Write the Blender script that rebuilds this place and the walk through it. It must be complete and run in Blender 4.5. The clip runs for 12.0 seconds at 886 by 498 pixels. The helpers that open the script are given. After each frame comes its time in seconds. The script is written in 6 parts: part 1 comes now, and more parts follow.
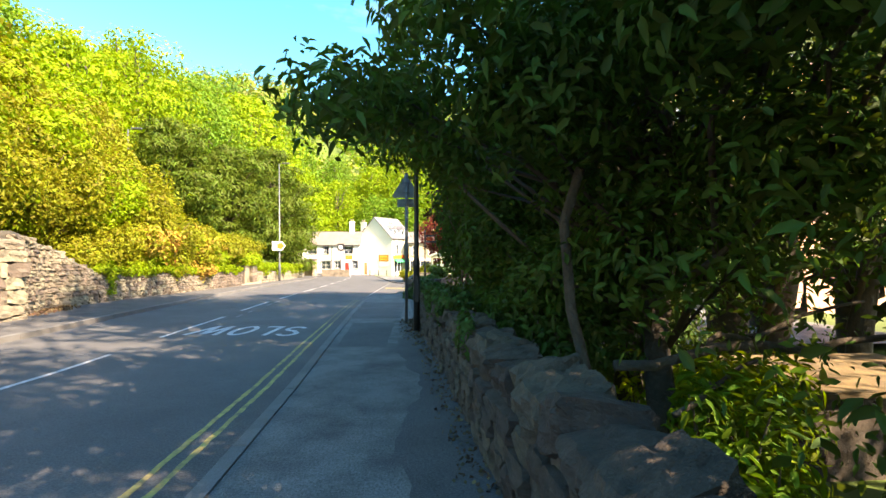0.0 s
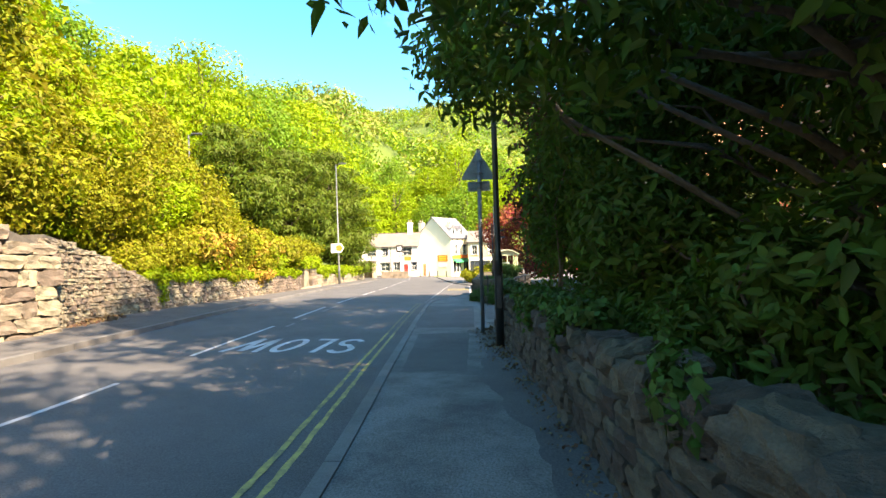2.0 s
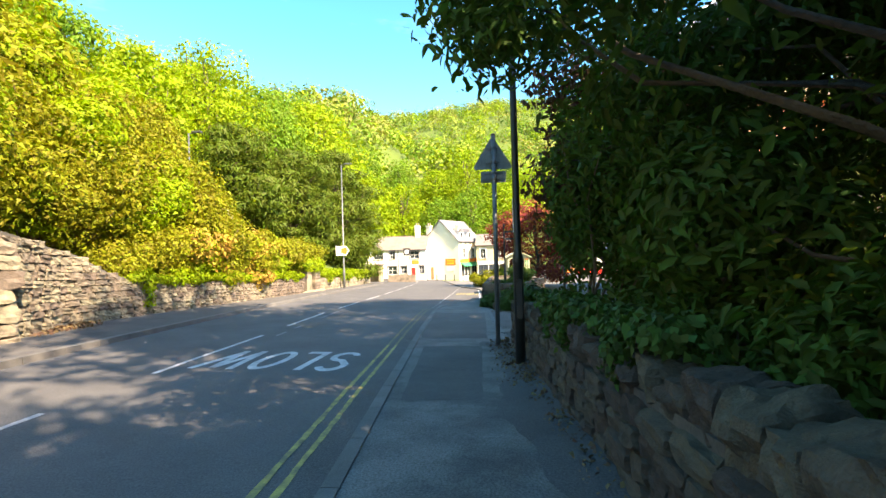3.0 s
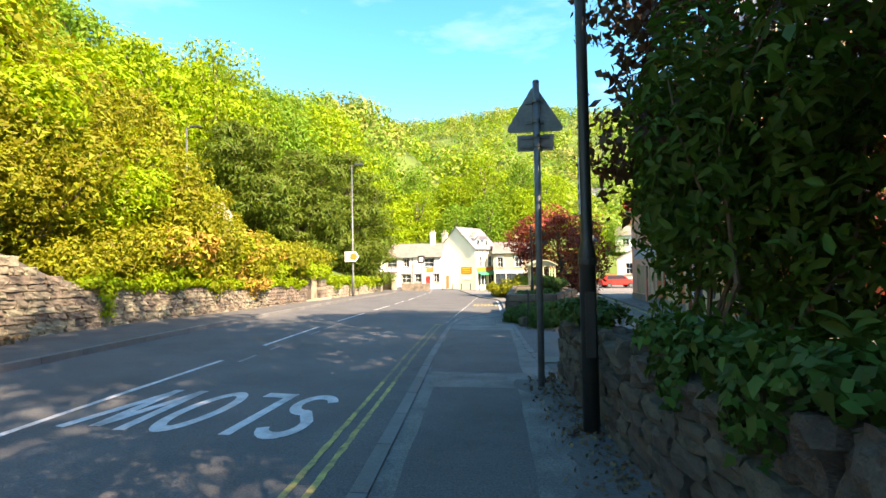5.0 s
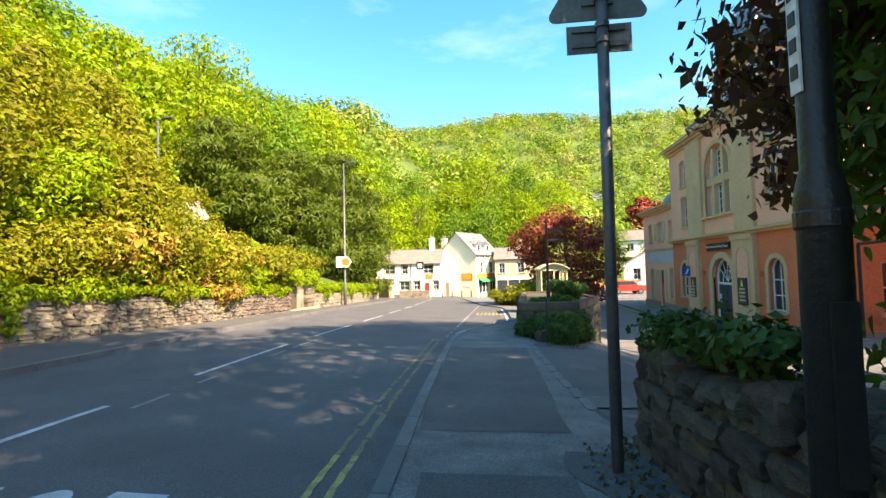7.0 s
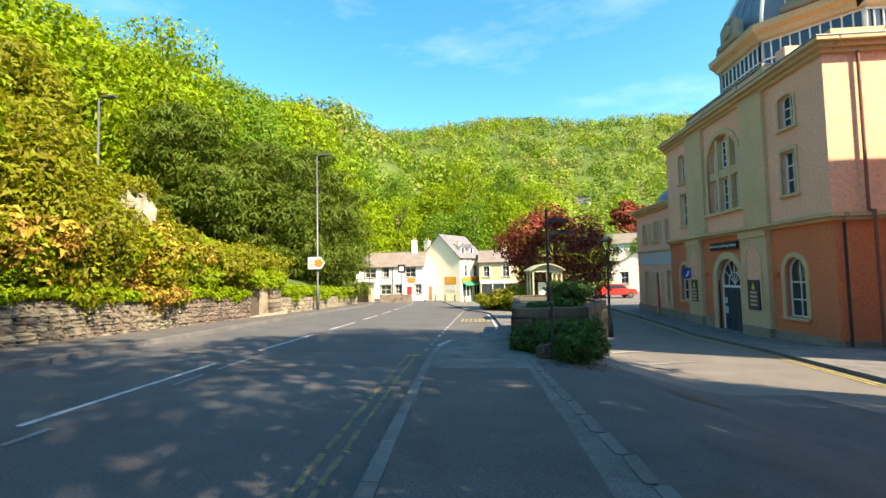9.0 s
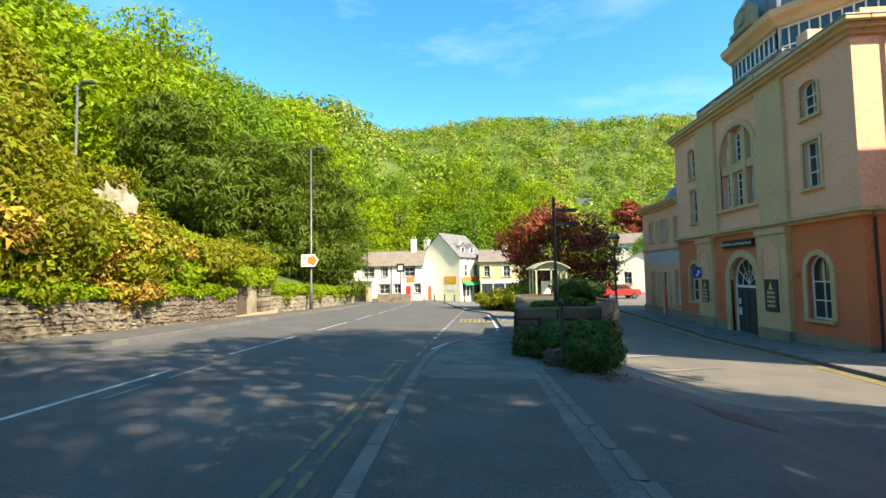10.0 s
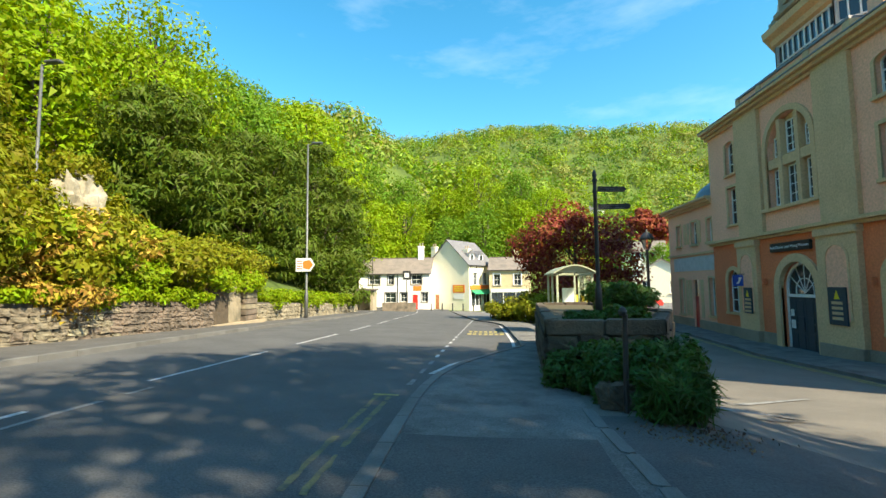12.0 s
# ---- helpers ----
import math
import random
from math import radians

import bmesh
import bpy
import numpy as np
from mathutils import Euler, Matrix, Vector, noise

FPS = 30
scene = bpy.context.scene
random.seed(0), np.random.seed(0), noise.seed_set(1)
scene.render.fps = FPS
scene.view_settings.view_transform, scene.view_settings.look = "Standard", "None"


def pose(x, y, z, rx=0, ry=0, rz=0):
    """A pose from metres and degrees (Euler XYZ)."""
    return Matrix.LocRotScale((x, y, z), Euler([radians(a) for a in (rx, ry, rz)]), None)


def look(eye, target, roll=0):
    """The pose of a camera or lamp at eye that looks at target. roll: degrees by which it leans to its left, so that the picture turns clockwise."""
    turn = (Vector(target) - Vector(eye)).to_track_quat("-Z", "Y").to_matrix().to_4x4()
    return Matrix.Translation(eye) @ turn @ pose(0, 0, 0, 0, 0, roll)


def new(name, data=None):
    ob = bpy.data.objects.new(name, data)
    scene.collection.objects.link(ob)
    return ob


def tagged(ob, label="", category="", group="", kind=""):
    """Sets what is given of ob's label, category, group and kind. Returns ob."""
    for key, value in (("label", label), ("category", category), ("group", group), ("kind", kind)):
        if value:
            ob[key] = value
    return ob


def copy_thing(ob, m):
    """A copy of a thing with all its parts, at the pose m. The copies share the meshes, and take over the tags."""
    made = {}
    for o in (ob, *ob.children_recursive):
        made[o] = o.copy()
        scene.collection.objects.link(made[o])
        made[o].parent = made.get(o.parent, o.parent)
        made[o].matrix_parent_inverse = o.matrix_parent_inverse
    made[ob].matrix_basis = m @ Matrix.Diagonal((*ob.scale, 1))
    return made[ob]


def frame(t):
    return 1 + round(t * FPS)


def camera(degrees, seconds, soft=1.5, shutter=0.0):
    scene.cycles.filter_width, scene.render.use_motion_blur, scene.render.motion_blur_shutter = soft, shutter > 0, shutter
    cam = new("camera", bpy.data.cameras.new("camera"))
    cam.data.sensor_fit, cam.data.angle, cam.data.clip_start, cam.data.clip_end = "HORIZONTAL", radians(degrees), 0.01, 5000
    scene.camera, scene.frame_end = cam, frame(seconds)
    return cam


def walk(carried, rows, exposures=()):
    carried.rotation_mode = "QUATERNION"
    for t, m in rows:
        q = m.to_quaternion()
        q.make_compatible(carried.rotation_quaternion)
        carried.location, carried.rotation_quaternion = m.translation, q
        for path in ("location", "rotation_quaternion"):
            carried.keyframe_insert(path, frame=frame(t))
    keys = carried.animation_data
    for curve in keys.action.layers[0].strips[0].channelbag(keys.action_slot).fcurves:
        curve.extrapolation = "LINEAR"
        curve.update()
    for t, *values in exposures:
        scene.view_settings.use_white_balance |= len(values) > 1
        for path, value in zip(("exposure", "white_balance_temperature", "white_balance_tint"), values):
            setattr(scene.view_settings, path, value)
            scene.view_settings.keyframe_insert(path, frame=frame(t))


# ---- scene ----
cam = camera(88.6, 12.0)
METRES, EYE, TILT, LEAN, TURN = 15.5, 1.5, 0.0, 0.0, -3.5
ROWS = [
    (0.0, 0.0, 0.0, 0.0, -0.0, -0.1, 0.18),
    (0.5, -0.0143, 0.0317, -0.001, 3.78, -0.53, 1.35),
    (1.0, -0.0267, 0.0681, -0.0041, 6.02, -0.46, 2.08),
    (1.5, -0.0356, 0.1076, -0.0072, 6.73, -0.17, 1.9),
    (2.0, -0.0373, 0.148, -0.0095, 7.17, 0.05, 1.78),
    (2.5, -0.0428, 0.1889, -0.0131, 7.62, 0.3, 1.72),
    (3.0, -0.0496, 0.2318, -0.0145, 8.16, 0.57, 1.62),
    (5.0, -0.0777, 0.4044, -0.0231, 10.11, 1.72, 1.03),
    (5.5, -0.0854, 0.4472, -0.026, 10.29, 1.99, 1.13),
    (6.0, -0.0932, 0.4901, -0.0298, 10.29, 2.23, 1.19),
    (6.5, -0.0997, 0.5336, -0.0318, 10.23, 2.44, 1.29),
    (7.0, -0.1059, 0.5753, -0.0334, 10.09, 2.65, 1.35),
    (9.0, -0.1266, 0.738, -0.0432, 8.02, 3.14, 1.26),
    (9.5, -0.1288, 0.7758, -0.046, 7.74, 3.03, 1.08),
    (10.0, -0.1298, 0.8161, -0.0503, 8.07, 3.16, 0.98),
    (10.5, -0.1349, 0.8537, -0.0524, 8.45, 3.34, 0.93),
    (11.0, -0.1406, 0.8967, -0.0554, 8.77, 3.61, 0.82),
    (11.5, -0.1431, 0.9397, -0.0578, 9.0, 4.0, 0.79),
    (12.0, -0.1477, 0.9837, -0.0616, 9.18, 4.35, 0.62),
]
walk(cam, [(t, pose(0, 0, EYE, TILT, LEAN, TURN) @ pose(METRES * x, METRES * y, METRES * z, 90 + pitch, roll, yaw)) for t, x, y, z, yaw, pitch, roll in ROWS],
     exposures=((0.0, 2.36, 7350, 22), (3.0, 2.28, 7400, 22), (5.5, 2.14, 7400, 23), (7.0, 2.0, 7400, 23), (9.0, 1.66, 7100, 16), (12.0, 1.43, 6750, 7)))

# ---- light ----
SUN_AZ, SUN_EL = 128.0, 42.0


def to_sun():
    a, e = radians(SUN_AZ), radians(SUN_EL)
    return Vector((math.cos(e) * math.sin(a), math.cos(e) * math.cos(a), math.sin(e)))


world = bpy.data.worlds.new("sky")
scene.world = world
world.use_nodes = True
wn = world.node_tree.nodes
wl = world.node_tree.links
sky = wn.new("ShaderNodeTexSky")
sky.sky_type = "NISHITA"
sky.sun_disc = False
sky.sun_elevation, sky.sun_rotation = radians(SUN_EL), radians(SUN_AZ)
sky.air_density, sky.dust_density, sky.ozone_density = 1.0, 0.6, 1.5
# thin cloud streaks over the blue
wtc = wn.new("ShaderNodeTexCoord")
wmap = wn.new("ShaderNodeMapping")
wmap.inputs["Scale"].default_value = (1.6, 1.6, 5.0)
wmap.inputs["Rotation"].default_value = (0.0, 0.5, 0.3)
wnoise = wn.new("ShaderNodeTexNoise")
wnoise.inputs["Scale"].default_value = 1.7
wnoise.inputs["Detail"].default_value = 7
wnoise.inputs["Roughness"].default_value = 0.6
wramp = wn.new("ShaderNodeValToRGB")
wramp.color_ramp.elements[0].position, wramp.color_ramp.elements[1].position = 0.52, 0.86
wramp.color_ramp.elements[0].color = (0, 0, 0, 1)
wramp.color_ramp.elements[1].color = (0.22, 0.22, 0.22, 1)
wmix = wn.new("ShaderNodeMixRGB")
wmix.inputs["Color2"].default_value = (6.0, 6.4, 6.8, 1)
whsv = wn.new("ShaderNodeHueSaturation")
whsv.inputs["Hue"].default_value, whsv.inputs["Saturation"].default_value = 0.48, 1.38
wl.new(wtc.outputs["Generated"], wmap.inputs["Vector"])
wl.new(wmap.outputs["Vector"], wnoise.inputs["Vector"])
wl.new(wnoise.outputs["Fac"], wramp.inputs["Fac"])
wl.new(wramp.outputs["Color"], wmix.inputs["Fac"])
wl.new(sky.outputs["Color"], whsv.inputs["Color"])
wl.new(whsv.outputs["Color"], wmix.inputs["Color1"])
wl.new(wmix.outputs["Color"], wn["Background"].inputs["Color"])
wn["Background"].inputs["Strength"].default_value = 0.122

sun = new("sun", bpy.data.lights.new("sun", "SUN"))
sun.data.energy, sun.data.angle, sun.data.color = 5.0, radians(0.55), (1.0, 0.86, 0.62)
sun.matrix_world = look(to_sun() * 100, (0, 0, 0))

# ---- materials ----
def mat(name, colour, rough=0.8, dark=None, scale=3.0, fine=40.0, bump=0.2, amount=0.5, metal=0.0, spread=0.0, island=False, translucent=0.0, spec=0.5, coat=0.0, grain=0.18):
    """Paint or stone with variation at two scales: large stains towards dark, fine grain, and relief."""
    m = bpy.data.materials.new(name)
    m.use_nodes = True
    n, l = m.node_tree.nodes, m.node_tree.links
    b = n["Principled BSDF"]
    b.inputs["Roughness"].default_value = rough
    b.inputs["Metallic"].default_value = metal
    b.inputs["Specular IOR Level"].default_value = spec
    b.inputs["Coat Weight"].default_value = coat
    tc = n.new("ShaderNodeTexCoord")
    big = n.new("ShaderNodeTexNoise")
    big.inputs["Scale"].default_value, big.inputs["Detail"].default_value, big.inputs["Roughness"].default_value = scale, 6, 0.62
    small = n.new("ShaderNodeTexNoise")
    small.inputs["Scale"].default_value, small.inputs["Detail"].default_value = fine, 4
    l.new(tc.outputs["Object"], big.inputs["Vector"])
    l.new(tc.outputs["Object"], small.inputs["Vector"])
    ramp = n.new("ShaderNodeMapRange")
    ramp.inputs["From Min"].default_value, ramp.inputs["From Max"].default_value = 0.38, 0.68
    l.new(big.outputs["Fac"], ramp.inputs["Value"])
    mul = n.new("ShaderNodeMath")
    mul.operation = "MULTIPLY"
    mul.inputs[1].default_value = amount
    l.new(ramp.outputs["Result"], mul.inputs[0])
    mix = n.new("ShaderNodeMixRGB")
    dark = dark or tuple(c * 0.6 for c in colour)
    mix.inputs["Color1"].default_value, mix.inputs["Color2"].default_value = (*colour, 1), (*dark, 1)
    l.new(mul.outputs[0], mix.inputs["Fac"])
    gr = n.new("ShaderNodeMapRange")
    gr.inputs["From Min"].default_value, gr.inputs["From Max"].default_value = 0.25, 0.75
    gr.inputs["To Min"].default_value, gr.inputs["To Max"].default_value = 1 - grain, 1 + grain
    l.new(small.outputs["Fac"], gr.inputs["Value"])
    hsv = n.new("ShaderNodeHueSaturation")
    l.new(gr.outputs["Result"], hsv.inputs["Value"])
    l.new(mix.outputs["Color"], hsv.inputs["Color"])
    out = hsv.outputs["Color"]
    if spread:
        if island:
            rnd = n.new("ShaderNodeNewGeometry").outputs["Random Per Island"]
        else:
            rnd = n.new("ShaderNodeObjectInfo").outputs["Random"]
        rr = n.new("ShaderNodeMapRange")
        rr.inputs["To Min"].default_value, rr.inputs["To Max"].default_value = 1 - spread, 1 + spread
        l.new(rnd, rr.inputs["Value"])
        h2 = n.new("ShaderNodeHueSaturation")
        l.new(rr.outputs["Result"], h2.inputs["Value"])
        hr = n.new("ShaderNodeMapRange")
        hr.inputs["To Min"].default_value, hr.inputs["To Max"].default_value = 0.5 - spread * 0.09, 0.5 + spread * 0.09
        l.new(rnd, hr.inputs["Value"])
        l.new(hr.outputs["Result"], h2.inputs["Hue"])
        l.new(out, h2.inputs["Color"])
        out = h2.outputs["Color"]
    l.new(out, b.inputs["Base Color"])
    if bump:
        bp = n.new("ShaderNodeBump")
        bp.inputs["Strength"].default_value, bp.inputs["Distance"].default_value = bump, 0.02
        l.new(small.outputs["Fac"], bp.inputs["Height"])
        bq = n.new("ShaderNodeBump")
        bq.inputs["Strength"].default_value, bq.inputs["Distance"].default_value = min(1.0, bump * 0.9), 0.05
        l.new(big.outputs["Fac"], bq.inputs["Height"])
        l.new(bq.outputs["Normal"], bp.inputs["Normal"])
        l.new(bp.outputs["Normal"], b.inputs["Normal"])
    if translucent:
        tr = n.new("ShaderNodeBsdfTranslucent")
        warm = n.new("ShaderNodeMixRGB")
        warm.blend_type = "MULTIPLY"
        warm.inputs["Fac"].default_value = 1.0
        warm.inputs["Color2"].default_value = (1.25, 1.15, 0.5, 1)
        l.new(out, warm.inputs["Color1"])
        l.new(warm.outputs["Color"], tr.inputs["Color"])
        ms = n.new("ShaderNodeMixShader")
        ms.inputs["Fac"].default_value = translucent
        l.new(b.outputs["BSDF"], ms.inputs[1])
        l.new(tr.outputs["BSDF"], ms.inputs[2])
        l.new(ms.outputs["Shader"], n["Material Output"].inputs["Surface"])
    return m


def glass_mat(name, tint=(0.03, 0.04, 0.05)):
    m = bpy.data.materials.new(name)
    m.use_nodes = True
    b = m.node_tree.nodes["Principled BSDF"]
    b.inputs["Base Color"].default_value = (*tint, 1)
    b.inputs["Roughness"].default_value = 0.06
    b.inputs["Specular IOR Level"].default_value = 0.8
    return m


def clear_glass(name):
    m = bpy.data.materials.new(name)
    m.use_nodes = True
    b = m.node_tree.nodes["Principled BSDF"]
    b.inputs["Base Color"].default_value = (0.85, 0.93, 0.9, 1)
    b.inputs["Roughness"].default_value = 0.03
    b.inputs["Transmission Weight"].default_value = 1.0
    b.inputs["IOR"].default_value = 1.1
    return m


def leaf(name, colour, spread=0.35, translucent=0.35, dark=None):
    return mat(name, colour, rough=0.6, dark=dark or tuple(c * 0.55 for c in colour), scale=0.45, fine=6, bump=0, amount=0.7, spread=spread, island=True, translucent=translucent, spec=0.2)


PALE_ASPHALT = mat("pale_worn_asphalt", (0.155, 0.144, 0.128), 0.85, (0.1, 0.094, 0.085), 0.7, 60, 0.4, 0.8, grain=0.4)
ASPHALT = mat("asphalt", (0.09, 0.091, 0.095), 0.82, (0.056, 0.057, 0.061), 0.7, 65, 0.45, 0.9, grain=0.45)
TARMAC = mat("pavement_tarmac", (0.165, 0.161, 0.156), 0.9, (0.078, 0.077, 0.077), 1.9, 55, 0.6, 1.0, grain=0.45)
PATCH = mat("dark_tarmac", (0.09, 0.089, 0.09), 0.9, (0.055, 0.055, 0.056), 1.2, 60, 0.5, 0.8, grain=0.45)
KERB = mat("kerb_stone", (0.14, 0.14, 0.138), 0.85, (0.085, 0.085, 0.085), 2.0, 60, 0.3, 0.7, spread=0.15)
LINE_F = mat("faded_white_paint", (0.22, 0.225, 0.235), 0.75, (0.1, 0.105, 0.11), 6.0, 60, 0.2, 0.9)
LINE_W = mat("white_road_paint", (0.5, 0.51, 0.53), 0.7, (0.24, 0.25, 0.26), 5.0, 60, 0.2, 0.8)
LINE_YF = mat("faded_yellow_paint", (0.2, 0.17, 0.07), 0.8, (0.09, 0.088, 0.075), 8.0, 50, 0.2, 1.0)
LINE_Y = mat("yellow_road_paint", (0.42, 0.34, 0.09), 0.75, (0.1, 0.095, 0.07), 7.0, 50, 0.2, 0.9)
EARTH = mat("earth", (0.1, 0.075, 0.045), 0.95, (0.05, 0.05, 0.02), 0.5, 20, 0.5, 0.8)
WOODS = mat("woodland_floor", (0.075, 0.12, 0.012), 0.95, (0.04, 0.07, 0.01), 0.06, 1.2, 0.5, 0.9)
LITTER = mat("leaf_litter", (0.16, 0.1, 0.05), 0.95, (0.06, 0.045, 0.03), 3, 30, 0.5, 0.8, spread=0.4, island=True)
STONE = mat("gritstone", (0.1, 0.078, 0.056), 0.92, (0.04, 0.034, 0.026), 2.2, 26, 0.8, 0.9, spread=0.28)
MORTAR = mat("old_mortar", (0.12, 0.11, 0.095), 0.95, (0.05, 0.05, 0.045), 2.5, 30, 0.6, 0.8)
STONE_L = mat("limestone_wall", (0.26, 0.22, 0.165), 0.92, (0.085, 0.078, 0.06), 1.6, 18, 1.0, 0.95, spread=0.35)
STONE_P = mat("dressed_stone", (0.36, 0.3, 0.21), 0.9, (0.22, 0.19, 0.14), 1.0, 18, 0.3, 0.7)
RED = mat("terracotta_render", (0.68, 0.2, 0.085), 0.88, (0.56, 0.16, 0.07), 0.6, 12, 0.15, 0.7)
PEACH = mat("peach_render", (0.86, 0.46, 0.31), 0.88, (0.77, 0.4, 0.26), 0.5, 12, 0.15, 0.7)
BUFF = mat("buff_stone_paint", (0.64, 0.44, 0.25), 0.88, (0.5, 0.35, 0.2), 0.7, 14, 0.15, 0.7)
GREYPLINTH = mat("grey_plinth", (0.3, 0.25, 0.19), 0.9, (0.2, 0.17, 0.13), 1.0, 18, 0.25, 0.8)
LEAD = mat("lead_roof", (0.2, 0.22, 0.25), 0.5, (0.12, 0.13, 0.16), 1.2, 20, 0.2, 0.7, metal=0.3)
SLATE = mat("slate", (0.13, 0.13, 0.14), 0.7, (0.08, 0.08, 0.09), 1.5, 20, 0.3, 0.7, spread=0.2)
TILE = mat("grey_brown_tile", (0.2, 0.17, 0.15), 0.85, (0.12, 0.11, 0.1), 1.2, 15, 0.3, 0.8)
WHITEWALL = mat("white_render", (0.8, 0.79, 0.75), 0.85, (0.68, 0.67, 0.63), 0.4, 8, 0.1, 0.5)
CREAMWALL = mat("cream_render", (0.84, 0.79, 0.62), 0.85, (0.76, 0.7, 0.54), 0.4, 8, 0.1, 0.5)
CREAMSTONE = mat("cream_stone", (0.55, 0.46, 0.28), 0.88, (0.42, 0.35, 0.22), 0.8, 14, 0.2, 0.7)
WHITEPAINT = mat("white_gloss_paint", (0.75, 0.76, 0.76), 0.4, (0.62, 0.63, 0.63), 3, 30, 0.05, 0.5)
DARKPAINT = mat("dark_door_paint", (0.035, 0.055, 0.075), 0.45, (0.025, 0.04, 0.05), 3, 30, 0.1, 0.5)
BLACKMETAL = mat("black_iron", (0.02, 0.02, 0.022), 0.5, (0.035, 0.032, 0.03), 8, 60, 0.15, 0.6)
GREYMETAL = mat("grey_galvanised_steel", (0.15, 0.16, 0.16), 0.5, (0.08, 0.085, 0.085), 6, 50, 0.1, 0.7, metal=0.5)
POSTPAINT = mat("worn_black_post_paint", (0.016, 0.017, 0.016), 0.38, (0.035, 0.028, 0.02), 9, 60, 0.2, 0.7)
REDPAINT = mat("red_paint", (0.55, 0.03, 0.02), 0.4, (0.45, 0.025, 0.02), 3, 30, 0.05, 0.4)
ORANGE = mat("orange_sign_paint", (0.75, 0.2, 0.03), 0.5, (0.6, 0.15, 0.03), 3, 30, 0.05, 0.4)
GREENPAINT = mat("green_paint", (0.03, 0.3, 0.14), 0.5, (0.025, 0.22, 0.1), 3, 30, 0.05, 0.4)
BLUEPAINT = mat("blue_sign_paint", (0.02, 0.08, 0.42), 0.45, (0.02, 0.07, 0.35), 3, 30, 0.05, 0.3)
YELLOWPAINT = mat("yellow_paint", (0.75, 0.6, 0.03), 0.5, (0.65, 0.5, 0.03), 3, 30, 0.05, 0.3)
BROWNPAINT = mat("brown_sign_paint", (0.32, 0.12, 0.04), 0.5, (0.26, 0.1, 0.04), 3, 30, 0.05, 0.3)
SHELTERPAINT = mat("cream_green_frame_paint", (0.42, 0.44, 0.3), 0.5, (0.3, 0.32, 0.22), 4, 30, 0.1, 0.5)
BARK = mat("bark", (0.09, 0.07, 0.05), 0.95, (0.045, 0.038, 0.03), 4, 25, 0.9, 0.8)
BARK_L = mat("pale_branch_bark", (0.2, 0.15, 0.1), 0.9, (0.1, 0.075, 0.05), 5, 30, 0.7, 0.8)
GLASS = glass_mat("window_glass")
CLEAR = clear_glass("shelter_glass")
RUBBER = mat("tyre_rubber", (0.02, 0.02, 0.02), 0.9, (0.03, 0.03, 0.03), 5, 50, 0.2, 0.4)
LEAF_YEL = leaf("yellow_green_leaves", (0.225, 0.24, 0.011), spread=0.32, translucent=0.4)
LEAF_BRT = leaf("bright_green_leaves", (0.23, 0.34, 0.006), spread=0.22, translucent=0.4)
LEAF_MID = leaf("mid_green_leaves", (0.14, 0.26, 0.016), spread=0.2, translucent=0.4)
LEAF_DRK = leaf("yew_needles", (0.08, 0.125, 0.008), spread=0.25, translucent=0.25)
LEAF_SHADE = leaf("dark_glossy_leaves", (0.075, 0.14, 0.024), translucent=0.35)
LEAF_IVY = leaf("ivy_leaves", (0.05, 0.11, 0.02), translucent=0.2)
LEAF_ORG = leaf("orange_brown_twigs_and_leaves", (0.4, 0.27, 0.045), translucent=0.25)
LEAF_RED = leaf("copper_red_leaves", (0.26, 0.055, 0.035), translucent=0.3)
LEAF_FAR = leaf("far_woodland_leaves", (0.22, 0.31, 0.04), spread=0.15, translucent=0.3)
LEAF_OLIVE = leaf("olive_woodland_leaves", (0.25, 0.27, 0.07), spread=0.15, translucent=0.3)
LEAF_DEEP = leaf("deep_green_woodland_leaves", (0.1, 0.2, 0.03), spread=0.15, translucent=0.3)


# ---- mesh helpers ----
def mesh_ob(name, verts, faces, material, smooth=False):
    me = bpy.data.meshes.new(name)
    me.from_pydata([tuple(v) for v in verts], [], faces)
    me.materials.append(material)
    if smooth:
        me.polygons.foreach_set("use_smooth", [True] * len(me.polygons))
    me.update()
    return new(name, me)


def link_bm(name, bm, material, smooth=False):
    me = bpy.data.meshes.new(name)
    bm.normal_update()
    bm.to_mesh(me)
    bm.free()
    me.materials.append(material)
    if smooth:
        me.polygons.foreach_set("use_smooth", [True] * len(me.polygons))
    return new(name, me)


def part(name, bm, material, parent, label="", smooth=False):
    ob = link_bm(name, bm, material, smooth)
    ob.parent = parent
    if label:
        ob["label"] = label
    return ob


def thing(name, m, label, category, group="", kind=""):
    ob = new(name)
    ob.matrix_world = m
    ob.empty_display_size = 0.2
    return tagged(ob, label, category, group, kind)


def box(bm, x0, x1, y0, y1, z0, z1, bevel=0.0):
    r = bmesh.ops.create_cube(bm, size=1.0, matrix=Matrix.LocRotScale(((x0 + x1) / 2, (y0 + y1) / 2, (z0 + z1) / 2), None, (abs(x1 - x0), abs(y1 - y0), abs(z1 - z0))))
    if bevel:
        es = list({e for v in r["verts"] for e in v.link_edges})
        bmesh.ops.bevel(bm, geom=es, offset=bevel, segments=2, affect="EDGES")
    return bm


def boxes(*rows, bevel=0.0):
    bm = bmesh.new()
    for r in rows:
        box(bm, *r, bevel=bevel)
    return bm


